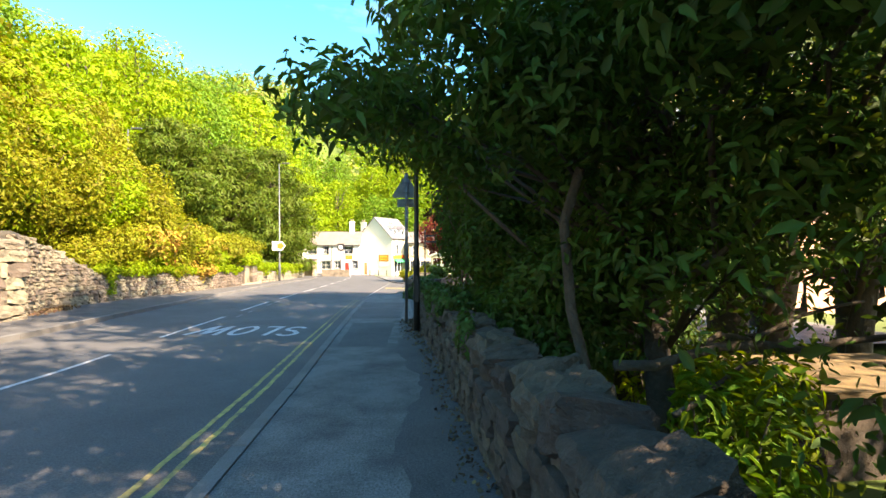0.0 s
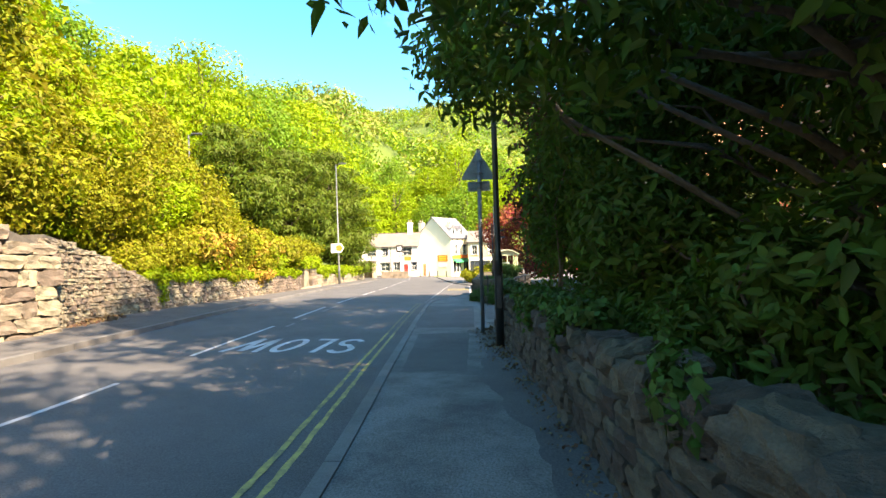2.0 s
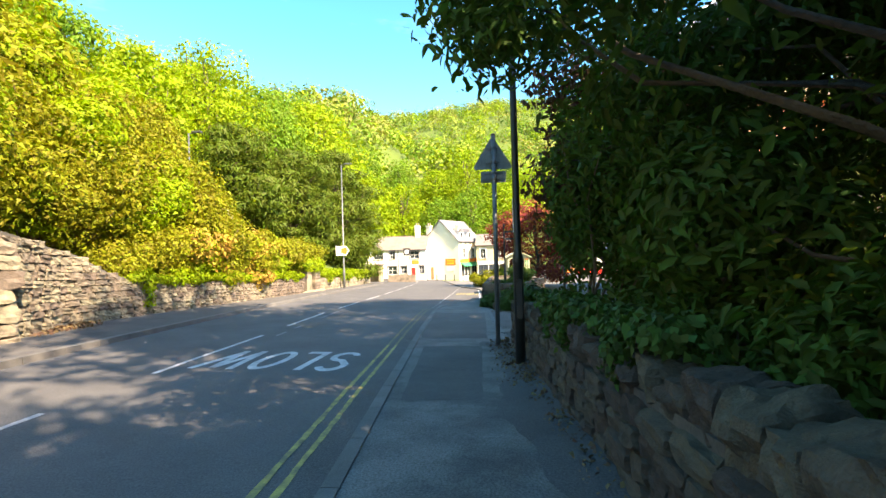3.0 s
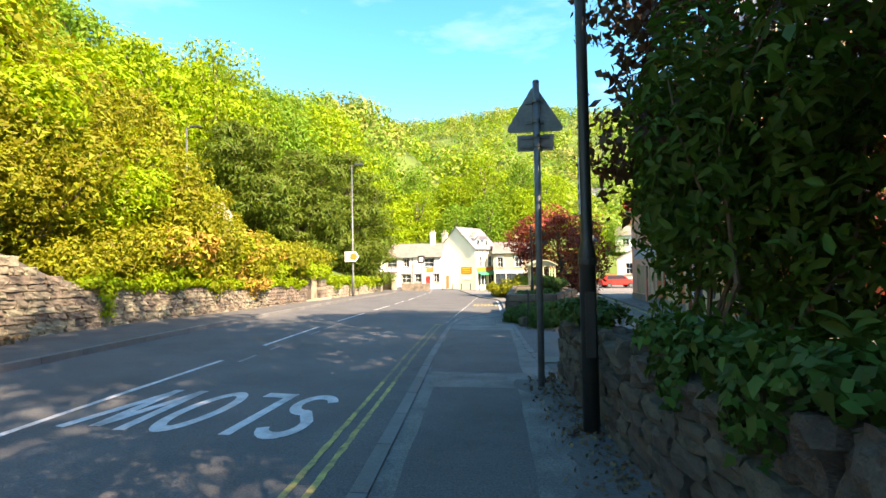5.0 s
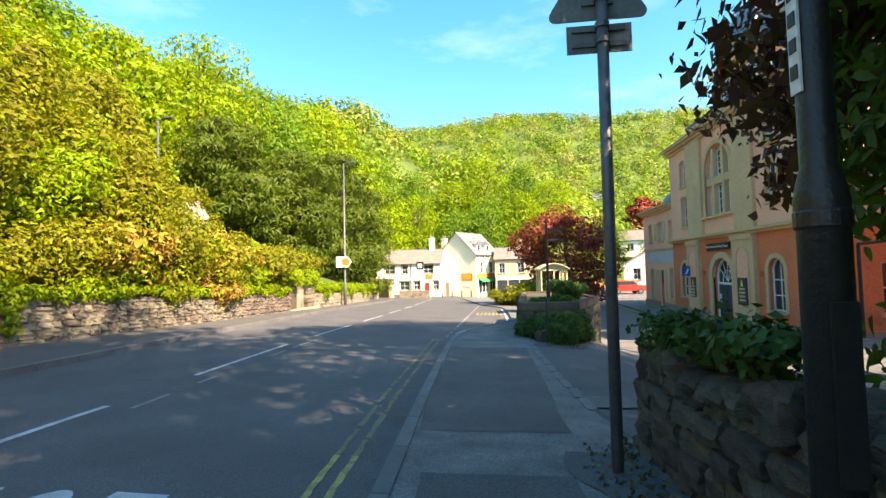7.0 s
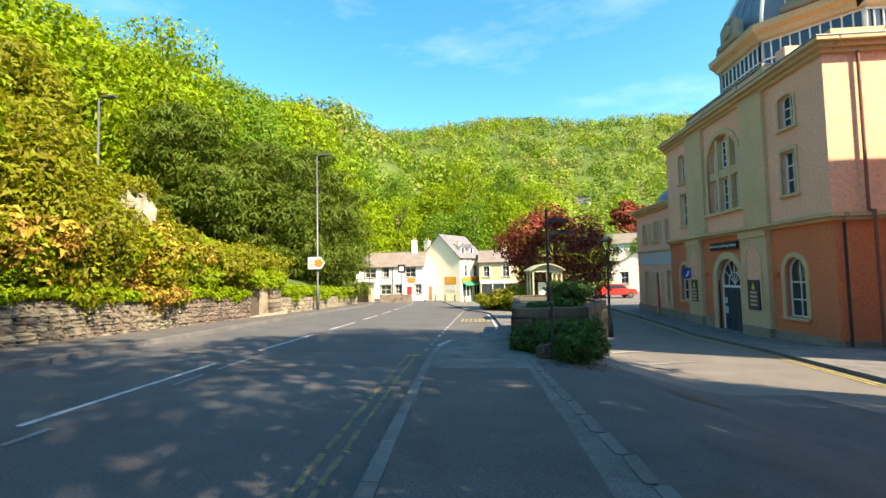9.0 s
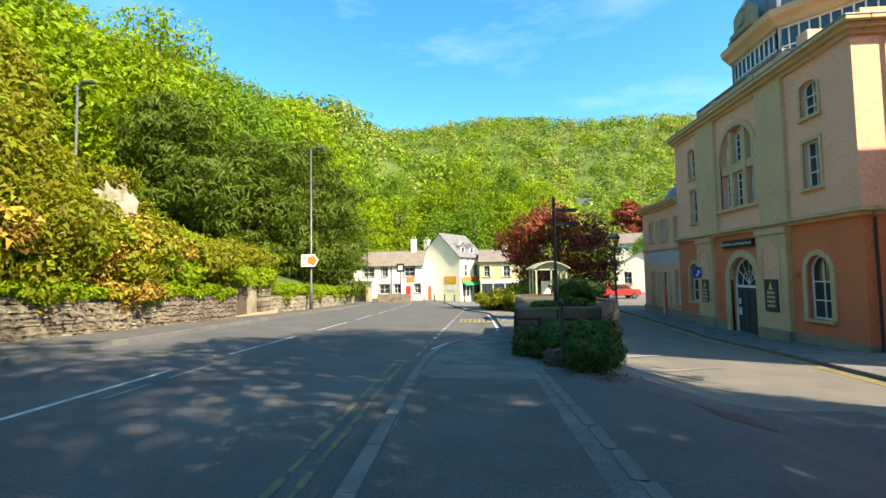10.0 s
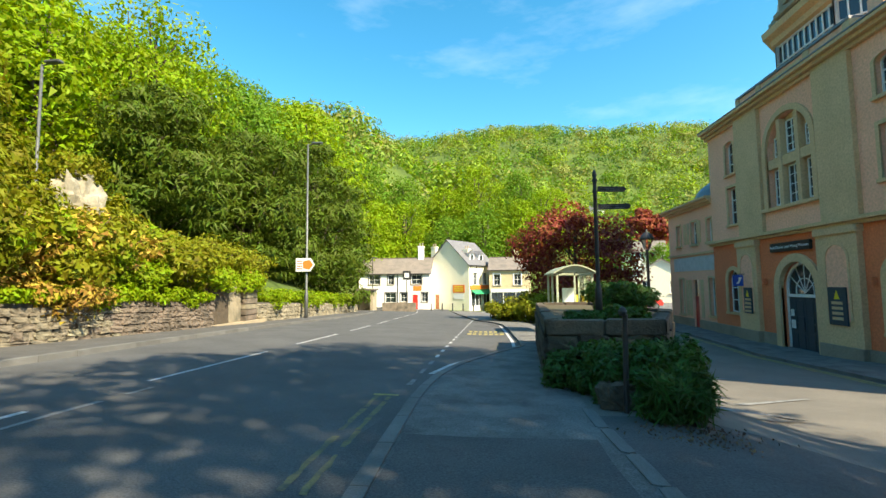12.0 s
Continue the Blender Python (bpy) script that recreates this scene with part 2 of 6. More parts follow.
def tube(bm, p, q, r0, r1=None, seg=10):
    """A tapered round bar from p to q."""
    p, q = Vector(p), Vector(q)
    r1 = r0 if r1 is None else r1
    d = q - p
    m = Matrix.Translation((p + q) / 2) @ d.to_track_quat("Z", "Y").to_matrix().to_4x4()
    bmesh.ops.create_cone(bm, cap_ends=True, segments=seg, radius1=r0, radius2=r1, depth=d.length, matrix=m)
    return bm


def lathe(profile, seg=24, sweep=2 * math.pi, start=0.0):
    """A turned shape from (radius, height) pairs."""
    bm = bmesh.new()
    closed = sweep > 6.28
    n = seg if closed else seg + 1
    rings = []
    for r, z in profile:
        rings.append([bm.verts.new((r * math.cos(start + sweep * i / seg), r * math.sin(start + sweep * i / seg), z)) for i in range(n)])
    for a, b in zip(rings, rings[1:]):
        for i in range(seg):
            j = (i + 1) % n
            bm.faces.new((a[i], a[j], b[j], b[i]))
    return bm


def prism(poly, h0, h1, axis="z"):
    """A solid from an outline: extruded along an axis from h0 to h1. For x the outline is (y, z), for y it is (x, z)."""
    bm = bmesh.new()

    def at(u, v, h):
        return {"z": (u, v, h), "x": (h, u, v), "y": (u, h, v)}[axis]

    a = [bm.verts.new(at(u, v, h0)) for u, v in poly]
    b = [bm.verts.new(at(u, v, h1)) for u, v in poly]
    bm.faces.new(a)
    bm.faces.new(b[::-1])
    for i in range(len(poly)):
        j = (i + 1) % len(poly)
        bm.faces.new((a[i], b[i], b[j], a[j]))
    bmesh.ops.recalc_face_normals(bm, faces=bm.faces)
    return bm


def interp(rows, v):
    return float(np.interp(v, [r[0] for r in rows], [r[1] for r in rows]))


def smooth01(v):
    v = min(1.0, max(0.0, v))
    return v * v * (3 - 2 * v)


# ---- the lie of the land ----
RIGHT = [(-40, 0.0), (6, -0.9), (12, -1.1), (18, -1.35), (24, -1.75), (28, -2.02), (34, -2.32), (50, -2.3), (80, -2.2), (110, -2.2)]
KERB_R = [(-40, -0.6), (0, -1.43), (3, -1.5), (6, -1.62), (9.3, -1.82), (12, -1.96), (15.2, -2.14), (19.5, -2.31), (21.5, -2.36), (23, -2.25), (24.5, -1.95), (26.3, -1.3), (28.2, -0.5), (30, -0.45), (36, -0.5), (40, -0.62), (43, -1.1), (46.5, -2.4), (60, -4.4), (75, -6.5), (100, -9)]
KERB_L = [(-40, -6.2), (0, -7.1), (9, -7.75), (13.5, -8.4), (18, -9.0), (23, -9.55), (29, -10.2), (36, -10.8), (52, -11.6), (70, -14.0), (80, -16.5), (100, -22)]
WALL_L = [(-40, -8.0), (10.5, -9.3), (14, -10.9), (18.6, -11.35), (25, -11.6), (32, -11.9), (36, -12.2), (45, -12.9), (58, -14.0), (70, -17), (100, -24)]
WALL_R = [(-40, 1.6), (0, 0.68), (3, 0.58), (6.5, 0.42), (10, 0.24), (13, 0.08)]


def g(x, y):
    """The height of the roads and pavements."""
    yy = min(y, 92.0)
    z = -0.042 * yy + 0.027 * min(12.0, max(0.0, -1.5 - x))
    return z + (interp(RIGHT, y) - z) * smooth01((x - 0.3) / 3.2) * smooth01((y + 5) / 14)


def hill(x, y):
    """The height of the land round the roads."""
    w = interp(WALL_L, y)
    base = g(max(x, w), y)
    d = w - 0.6 - x
    z = base - 0.08
    if d > 0:
        steep = 0.5 + 0.45 * smooth01((y - 45) / 30)
        z = base + min(1.0, d / 0.3) * 0.9 + min(steep * d, 15 + 0.15 * d)
    if x > 24 and y > 50:
        z += min(14, 0.15 * (x - 24))
    if y > 96:
        z += min(38.0, 0.6 * (y - 96)) * smooth01((45 - x) / 50 + 0.1)
        z = max(z, smooth01((y - 120) / 250) * (113 - 0.03 * max(0.0, x) + 2.5 * math.sin(x * 0.02) + 1.5 * math.sin(x * 0.047 + 1)) - 3)
    if y < 11 and x > interp(WALL_R, y) + 0.35:
        z = g(0, y) - 0.3 - min(1.3, 0.4 * (x - interp(WALL_R, y) - 0.35))
    return z


# ---- ground ----
def axis_steps(rows):
    out = []
    for a, b, s in rows:
        out += list(np.arange(a, b - 1e-6, s))
    return out + [rows[-1][1]]


def land():
    xs = axis_steps([(-420, -120, 20), (-120, -40, 5), (-40, -20, 2), (-20, 16, 0.5), (16, 40, 3), (40, 120, 8), (120, 460, 20)])
    ys = axis_steps([(-160, -40, 12), (-40, -4, 2), (-4, 60, 0.6), (60, 110, 2), (110, 200, 5), (200, 480, 14)])
    vs = []
    for y in ys:
        for x in xs:
            n = 0.0
            if x < interp(WALL_L, y) - 1.5 or y > 100 or x > 24:
                n = noise.noise((x * 0.11, y * 0.11, 0)) * 0.8 + noise.noise((x * 0.03, y * 0.03, 3)) * 2.0 * smooth01((-16 - x) / 20 + max(0, y - 100) / 60)
            vs.append((x, y, hill(x, y) + n - 0.06))
    w = len(xs)
    fs = [(j * w + i, j * w + i + 1, (j + 1) * w + i + 1, (j + 1) * w + i) for j in range(len(ys) - 1) for i in range(w - 1)]
    return tagged(mesh_ob("ground", vs, fs, WOODS, True), "wooded valley ground rising to green hillsides", "ground", kind="structure")


def sheet(left, right, y0, y1, step, nx, dz, depth=0.25, drop_ends=True):
    """Vertices and faces of a strip between two lines in plan, lying on the land, with skirts at its sides."""
    ys = list(np.arange(y0, y1 - 1e-6, step)) + [y1]
    vs, fs = [], []
    w = nx + 3
    for y in ys:
        a, b = left(y), right(y)
        xs = [a] + [a + (b - a) * i / nx for i in range(nx + 1)] + [b]
        for i, x in enumerate(xs):
            z = g(x, y) + dz
            if i in (0, w - 1):
                z -= depth
            vs.append((x, y, z))
    for j in range(len(ys) - 1):
        for i in range(w - 1):
            fs.append((j * w + i, j * w + i + 1, (j + 1) * w + i + 1, (j + 1) * w + i))
    return vs, fs


def strip(name, left, right, y0, y1, step, nx, dz, material, label, category="", depth=0.25):
    return tagged(mesh_ob(name, *sheet(left, right, y0, y1, step, nx, dz, depth), material), label, category or name, kind="structure")


def kr(y):
    return interp(KERB_R, y)


def kl(y):
    return interp(KERB_L, y)


def wl_(y):
    return interp(WALL_L, y)


def wr(y):
    return interp(WALL_R, y)


def pave_right(y):
    if y < 13:
        return wr(y) + 0.1
    return interp([(13, 0.1), (14, -0.05), (16, -0.19), (18.2, -0.25), (20.5, -0.3), (21.5, -0.2), (29, 0.3), (30, 2.2), (44, 2.8), (60, 2.8), (75, 1)], y)


def side_kerb(y):
    return interp([(11, 5.6), (21, 6.9), (28, 8.3), (36, 9.0), (45, 9.2), (80, 9.5)], y)


KW = 0.13
ROAD_DZ, MARK = -0.06, 0.006
land()
strip("road", kl, kr, -38, 96, 0.5, 18, ROAD_DZ, ASPHALT, "worn blue-grey asphalt main road in dappled shade")
strip("pavement", lambda y: kr(y) + KW - 0.015, pave_right, -38, 75, 0.5, 6, 0.0, TARMAC, "patched grey tarmac pavement beside the road")
strip("pavement_far_side", lambda y: wl_(y) - 0.3, lambda y: kl(y) - KW, -38, 80, 0.5, 4, 0.05, PATCH, "narrow tarmac pavement under the stone wall", "pavement")
strip("side_road", lambda y: pave_right(y) + 0.005, side_kerb, 11.0, 80, 0.5, 56, -0.02, PALE_ASPHALT, "grey asphalt side road crossed by a sunlit strip", "road")
strip("museum_pavement", lambda y: side_kerb(y) + KW, lambda y: 14.0, 11, 80, 0.5, 6, 0.07, TARMAC, "grey pavement along the pink building", "pavement")
strip("car_park", lambda y: 9.5, lambda y: 24.0, 55, 82, 1.0, 8, 0.09, TARMAC, "pale car park behind the pink building", "road")


def patch(name, x0, x1, y0, y1, dz, material, label, ragged=0.03, seed=0):
    """A worn patch of surface, laid on the pavement, with uneven sides."""
    r = random.Random(seed)
    n = max(10, int((y1 - y0) / 0.12)) if ragged > 0.05 else 10
    vs, fs = [], []
    for j in range(n + 1):
        y = y0 + (y1 - y0) * j / n
        if ragged > 0.05:
            w = ragged * 1.6 * (noise.noise((seed, y * 1.4, 0)) + 0.6 * noise.noise((seed, y * 4.0, 2)))
        else:
            w = r.uniform(-ragged, ragged)
        a, b = x0(y) + w, x1(y) + r.uniform(-ragged, ragged) * (ragged <= 0.05)
        for i in range(13):
            x = a + (b - a) * i / 12
            vs.append((x, y, g(x, y) + dz))
    for j in range(n):
        for i in range(12):
            fs.append((j * 13 + i, j * 13 + i + 1, (j + 1) * 13 + i + 1, (j + 1) * 13 + i))
    return tagged(mesh_ob(name, vs, fs, material), label, "pavement patch", kind="structure")


patch("pavement_patch", lambda y: kr(y) + 0.3, lambda y: -0.56, 8.7, 12.4, 0.005, PATCH, "smooth dark tarmac patch in the pavement", 0.01, 3)
patch("pavement_patch", lambda y: wr(y) - 0.55 + 0.15 * math.sin(y * 1.3), lambda y: wr(y) + 0.05, 0.2, 12.9, 0.009, PATCH, "dark tarmac strip along the garden wall", 0.08, 4)
patch("drain_cover", lambda y: -0.1, lambda y: 0.45, 14.3, 14.85, 0.012, BLACKMETAL, "worn iron cover set in the pavement", 0.0, 5)
patch("pavement_patch", lambda y: kr(y) + 0.15, lambda y: -0.45, 13.4, 19.5, 0.005, PATCH, "dark relaid tarmac at the side road's mouth", 0.03, 6)
patch("side_road_patch", lambda y: pave_right(y) + 0.03, lambda y: 5.4 - 0.12 * (y - 14), 13.0, 20.4, -0.005, PATCH, "black asphalt at the side road's mouth", 0.02, 7)
patch("drain_cover", lambda y: 1.45, lambda y: 2.1, 18.2, 18.9, 0.003, BLACKMETAL, "dark iron drain cover in the side road", 0.0, 8)
patch("gutter", lambda y: kr(y) - 0.28, lambda y: kr(y) - 0.01, -20, 46, ROAD_DZ + 0.004, PATCH, "dark gravelly gutter beside the kerb", 0.02, 9)


# ---- road markings ----
def mark(name, x0, x1, ya, yb, material, label, group="", rag=0.0, seed=0, step=0.4):
    r = random.Random(seed + int(ya * 10))
    n = max(1, int((yb - ya) / step))
    vs, fs = [], []
    for j in range(n + 1):
        y = ya + (yb - ya) * j / n
        for x in (x0(y) + r.uniform(-rag, rag), x1(y) + r.uniform(-rag, rag)):
            vs.append((x, y, g(x, y) + ROAD_DZ + MARK))
    for j in range(n):
        fs.append((2 * j, 2 * j + 1, 2 * j + 3, 2 * j + 2))
    return tagged(mesh_ob(name, vs, fs, material), label, "road marking", group, "structure")


CENTRE = [(-40, -3.9), (7, -5.1), (11, -5.48), (14, -5.7), (15.8, -5.9), (19.8, -6.25), (25.7, -6.55), (31, -6.8), (40, -7.3), (60, -8.6), (75, -10.5), (95, -14)]
for i in range(-4, 14):
    ya = 9.95 + 5.87 * i
    mark("centre_dash", lambda y: interp(CENTRE, y) - 0.042, lambda y: interp(CENTRE, y) + 0.042, ya, ya + 4.0, LINE_W, "worn white centre-line dash", "centre line", 0.006, 1)
for i, (ya, yb) in enumerate(((13.9, 14.6), (15.3, 15.8), (17.9, 18.8), (19.2, 20.4), (20.8, 21.3))):
    mark("faded_dash", lambda y: interp(CENTRE, y) + 0.32, lambda y: interp(CENTRE, y) + 0.4, ya, yb, LINE_F, "short faded white mark beside the centre line", "faded dashes", 0.012, 2)
for off, end in ((0.31, 21.3), (0.47, 21.4)):
    y = -16.0
    r = random.Random(int(off * 100))
    while y < end:
        n = 1.6 if y < 12 else r.uniform(0.4, 1.3)
        mark("yellow_line", lambda v: kr(v) - off - 0.028, lambda v: kr(v) - off + 0.028, y, min(end, y + n), LINE_Y if y < 12 else LINE_YF, "worn double yellow line along the kerb", "double yellow line", 0.008 if y < 12 else 0.014, 3, 0.12)
        y += n + (0.0 if y < 12 else r.uniform(0.04, 0.2))
mark("yellow_line", lambda y: kr(y) - 0.55, lambda y: kr(y) - 0.2, 21.38, 21.48, LINE_Y, "worn end bar of the yellow lines", "double yellow line", 0.005, 4)
for i in range(22):
    ya = 22.2 + 1.15 * i
    mark("bay_dash", lambda y: -2.6 + 0.004 * (y - 22), lambda y: -2.52 + 0.004 * (y - 22), ya, ya + 0.5, LINE_F if i < 3 else LINE_W, "short white dash marking the bus bay", "bus bay dashes", 0.006, 5)
mark("bay_line", lambda y: kr(y) - 0.22, lambda y: kr(y) - 0.13, 23.3, 40.0, LINE_W, "continuous pale line round the bus bay", "", 0.006, 6)
for i in range(7):
    for k in range(2):
        mark("bay_lettering", lambda y: -2.2 + 0.21 * i, lambda y: -2.06 + 0.21 * i, 33.0 + 1.4 * k, 33.9 + 1.4 * k, LINE_Y, "faded yellow bay lettering on the road", "bay lettering", 0.03, i * 2 + k, 0.2)
for off in (0.2, 0.36):
    for a in range(15, 78, 3):
        mark("side_yellow_line", lambda y: side_kerb(y) - off - 0.04, lambda y: side_kerb(y) - off + 0.04, a, a + 2.98, LINE_Y, "faded yellow lines along the side road", "side yellow lines", 0.01, 7).location.z = 0.045
for ya, xa in ((22.6, 1.8), (24.6, 3.2), (27.5, 3.0)):
    o = mark("side_white_line", lambda y: xa + 2.2 * (y - ya), lambda y: xa + 0.25 + 2.2 * (y - ya), ya, ya + 0.75, LINE_F, "worn white line across the side road", "", 0.01, 8)
    o.location.z = 0.05


def stroke(bm, pts, w, wy):
    """A flat painted stroke through points, on the sloping road. Its width is w across the road and wy along it."""
    left, right = [], []
    for i, p in enumerate(pts):
        a, b = Vector(pts[max(i - 1, 0)]), Vector(pts[min(i + 1, len(pts) - 1)])
        d = (b - a).normalized()
        nx, ny = -d.y * w / 2, d.x * wy / 2
        for lst, s in ((left, 1), (right, -1)):
            x, y = p[0] + s * nx, p[1] + s * ny
            lst.append(bm.verts.new((x, y, g(x, y) + ROAD_DZ + MARK)))
    for i in range(len(pts) - 1):
        bm.faces.new((left[i], right[i], right[i + 1], left[i + 1]))


def slow_letters():
    """SLOW, 1.6 m long letters that face the traffic coming towards the camera."""
    def arc(cx, cy, rx, ry, a0, a1, n=12):
        return [(cx + rx * math.cos(radians(a0 + (a1 - a0) * i / n)), cy + ry * math.sin(radians(a0 + (a1 - a0) * i / n))) for i in range(n + 1)]

    shapes = {
        "S": (0.0, 0.5, [arc(0.25, 1.17, 0.19, 0.33, 20, 200, 10) + arc(0.25, 0.42, 0.19, 0.33, 100, -160, 14)[0:]]),
        "L": (0.63, 0.4, [[(0.06, 1.55), (0.06, 0.02)], [(0.0, 0.1), (0.4, 0.1)]]),
        "O": (1.12, 0.54, [arc(0.27, 0.8, 0.2, 0.68, 0, 360, 26)]),
        "W": (1.72, 0.74, [[(0.05, 1.58), (0.21, 0.05)], [(0.19, 0.05), (0.37, 1.5)], [(0.37, 1.5), (0.55, 0.05)], [(0.53, 0.05), (0.69, 1.58)]]),
    }
    top = thing("road_lettering", pose(0, 0, 0), "white painted word SLOW facing oncoming traffic", "road marking", kind="structure")
    for letter, (u0, wd, strokes) in shapes.items():
        bm = bmesh.new()
        for pts in strokes:
            q = [(-2.72 - (u0 + u) * 0.985, 11.93 - v) for u, v in pts]
            dense = []
            for a, b in zip(q, q[1:]):
                for i in range(4):
                    dense.append((a[0] + (b[0] - a[0]) * i / 4, a[1] + (b[1] - a[1]) * i / 4))
            stroke(bm, dense + [q[-1]], 0.115, 0.2)
        part("letter", bm, LINE_W, top)


slow_letters()


# ---- stonework ----
def stone_mesh(name, seed, material, rough=0.12, cuts=1):
    """One rough stone of unit size, its face to -x."""
    bm = bmesh.new()
    bmesh.ops.create_cube(bm, size=1.0)
    bmesh.ops.subdivide_edges(bm, edges=bm.edges[:], cuts=cuts, use_grid_fill=True)
    r = random.Random(seed)
    for v in bm.verts:
        f = Vector([abs(c) * 2 for c in v.co])
        corner = f.x + f.y + f.z
        v.co *= 1.0 - 0.055 * max(0, corner - 1.6)
        v.co += Vector([r.uniform(-rough, rough) for _ in range(3)]) * 0.55
    me = bpy.data.meshes.new(name)
    bm.to_mesh(me)
    bm.free()
    me.materials.append(material)
    return me


def lay(name, me, parent, m):
    ob = new(name, me)
    ob.parent = parent
    ob.matrix_world = m
    return ob


def sheet_wall(name, face, back, y0, y1, zlo, zhi, material, step=0.4):
    """The core of a wall in plan lines, from zlo(y) to zhi(y)."""
    ys = list(np.arange(y0, y1 - 1e-6, step)) + [y1]
    vs, fs = [], []
    for y in ys:
        a, b = face(y), back(y)
        vs += [(a, y, zlo(y)), (a, y, zhi(y)), (b, y, zhi(y)), (b, y, zlo(y))]
    for j in range(len(ys) - 1):
        for k in range(4):
            q = (k + 1) % 4
            fs.append((j * 4 + k, (j + 1) * 4 + k, (j + 1) * 4 + q, j * 4 + q))
    n = len(vs)
    fs += [(0, 1, 2, 3), (n - 1, n - 2, n - 3, n - 4)]
    return mesh_ob(name, vs, fs, material)


def stone_rows(parent, meshes, face, y0, y1, zlo, height, course, length, seed, facing, proud=0.05, limit=300, rest_mat=None, name="stone"):
    """Courses of uneven stones up a wall's face; facing is -1 where the face looks to -x. Those past the limit are one joined part."""
    r = random.Random(seed)
    rest_v, rest_f = [], []
    count = 0
    y = y0
    cells = []
    z = 0.0
    top = max(height(v) for v in np.linspace(y0, y1, 40))
    while z < top:
        h = course * r.uniform(0.75, 1.25)
        y = y0 + r.uniform(-length, 0)
        while y < y1:
            ln = length * r.uniform(0.6, 1.5)
            yc = min(max(y + ln / 2, y0 + 0.1), y1 - 0.1)
            if z + h * 0.6 < height(yc):
                cells.append((yc, ln, z + h / 2, h))
            y += ln
        z += h
    cells.sort(key=lambda c: abs(c[0] - 9) if facing < 0 else abs(c[0] - 18))
    for yc, ln, zc, h in cells:
        slope = math.atan2(zlo(yc + 0.5) - zlo(yc - 0.5), 1.0)
        turn = math.atan2(face(yc + 0.5) - face(yc - 0.5), 1.0)
        dep = r.uniform(0.18, 0.26)
        x = face(yc) - facing * (dep / 2 - proud * r.uniform(0.3, 1.3))
        m = Matrix.LocRotScale((x, yc, zlo(yc) + zc), Euler((slope + r.uniform(-0.04, 0.04), r.uniform(-0.06, 0.06), -turn)), (dep, ln * 0.95, h * 0.93))
        me = meshes[r.randrange(len(meshes))]
        if count < limit:
            lay(name, me, parent, m)
        else:
            b = len(rest_v)
            rest_v += [m @ v.co for v in me.vertices]
            rest_f += [[b + i for i in p.vertices] for p in me.polygons]
        count += 1
    if rest_v:
        o = mesh_ob(name + "work", rest_v, rest_f, rest_mat)
        o.parent = parent
        o["kind"] = "stuff"
        o["label"] = "further courses of the same rough stone"


def prism_poly_ground(pts, dz, thick):
    bm = bmesh.new()
    a = [bm.verts.new((x, y, g(x, y) + dz)) for x, y in pts]
    b = [bm.verts.new((x, y, g(x, y) + dz - thick)) for x, y in pts]
    bm.faces.new(a)
    for i in range(len(pts)):
        j = (i + 1) % len(pts)
        bm.faces.new((a[i], b[i], b[j], a[j]))
    bmesh.ops.recalc_face_normals(bm, faces=bm.faces)
    return bm


def at_home(bm, top):
    """World coordinates into those of a thing."""
    bmesh.ops.transform(bm, matrix=top.matrix_world.inverted(), verts=bm.verts)
    return bm


# ---- garden wall beside the pavement ----
def lumpy_mesh(name, seed, material):
    """A coarse unsquared block of unit size, pitted and broken."""
    bm = bmesh.new()
    bmesh.ops.create_cube(bm, size=1.0)
    bmesh.ops.subdivide_edges(bm, edges=bm.edges[:], cuts=5, use_grid_fill=True)
    o = Vector((seed * 3.1, seed * 1.7, 0))
    for v in bm.verts:
        v.co *= 1.0 - 0.16 * max(0, v.co.length - 0.56) / 0.3
        v.co += v.co.normalized() * (noise.noise(v.co * 2.1 + o) * 0.2 + noise.noise(v.co * 5 + o) * 0.09 + noise.noise(v.co * 11 + o) * 0.08)
    me = bpy.data.meshes.new(name)
    bm.to_mesh(me)
    bm.free()
    me.materials.append(material)
    return me


ROUGH = [stone_mesh("stone", 100 + i, STONE, 0.17, 2) for i in range(8)]
ROUGH_L = [stone_mesh("stone", 120 + i, STONE_L, 0.2, 2) for i in range(8)]
COPING = [lumpy_mesh("coping_stone", 140 + i, STONE) for i in range(8)]


def garden_wall():
    top = tagged(new("wall_garden"), "low mossy dry-stone garden wall with rough coping", "wall", kind="structure")
    lo = lambda y: g(0, y) - 0.05
    core = sheet_wall("wall_core", lambda y: wr(y) + 0.04, lambda y: wr(y) + 0.4, -14, 13.0, lambda y: g(0, y) - 1.6, lambda y: g(0, y) + 0.64, MORTAR)
    core.parent = top
    stone_rows(top, ROUGH, wr, -1.5, 13.0, lo, lambda y: 0.68, 0.15, 0.3, 11, -1, 0.05, 290, STONE)
    r = random.Random(4)
    y = -6.0
    while y < 12.9:
        ln = r.uniform(0.22, 0.42)
        h = r.uniform(0.2, 0.34)
        lay("coping_stone", COPING[r.randrange(8)], top, Matrix.LocRotScale((wr(y) + 0.2 + r.uniform(-0.03, 0.03), y + ln / 2, g(0, y) + 0.6 + h * 0.42), Euler((r.uniform(-0.2, 0.2), r.uniform(-0.2, 0.2), r.uniform(-0.3, 0.3))), (0.46, ln * 1.0, h)))
        y += ln
    # the end of the wall, at the side road
    for k in range(9):
        lay("stone", ROUGH[k % 8], top, Matrix.LocRotScale((wr(13) + 0.13 + 0.22 * (k % 2), 13.0, lo(13) + 0.08 + 0.16 * (k // 2)), Euler((0, 0, 0.1 * k)), (0.26, 0.2, 0.18)))


garden_wall()


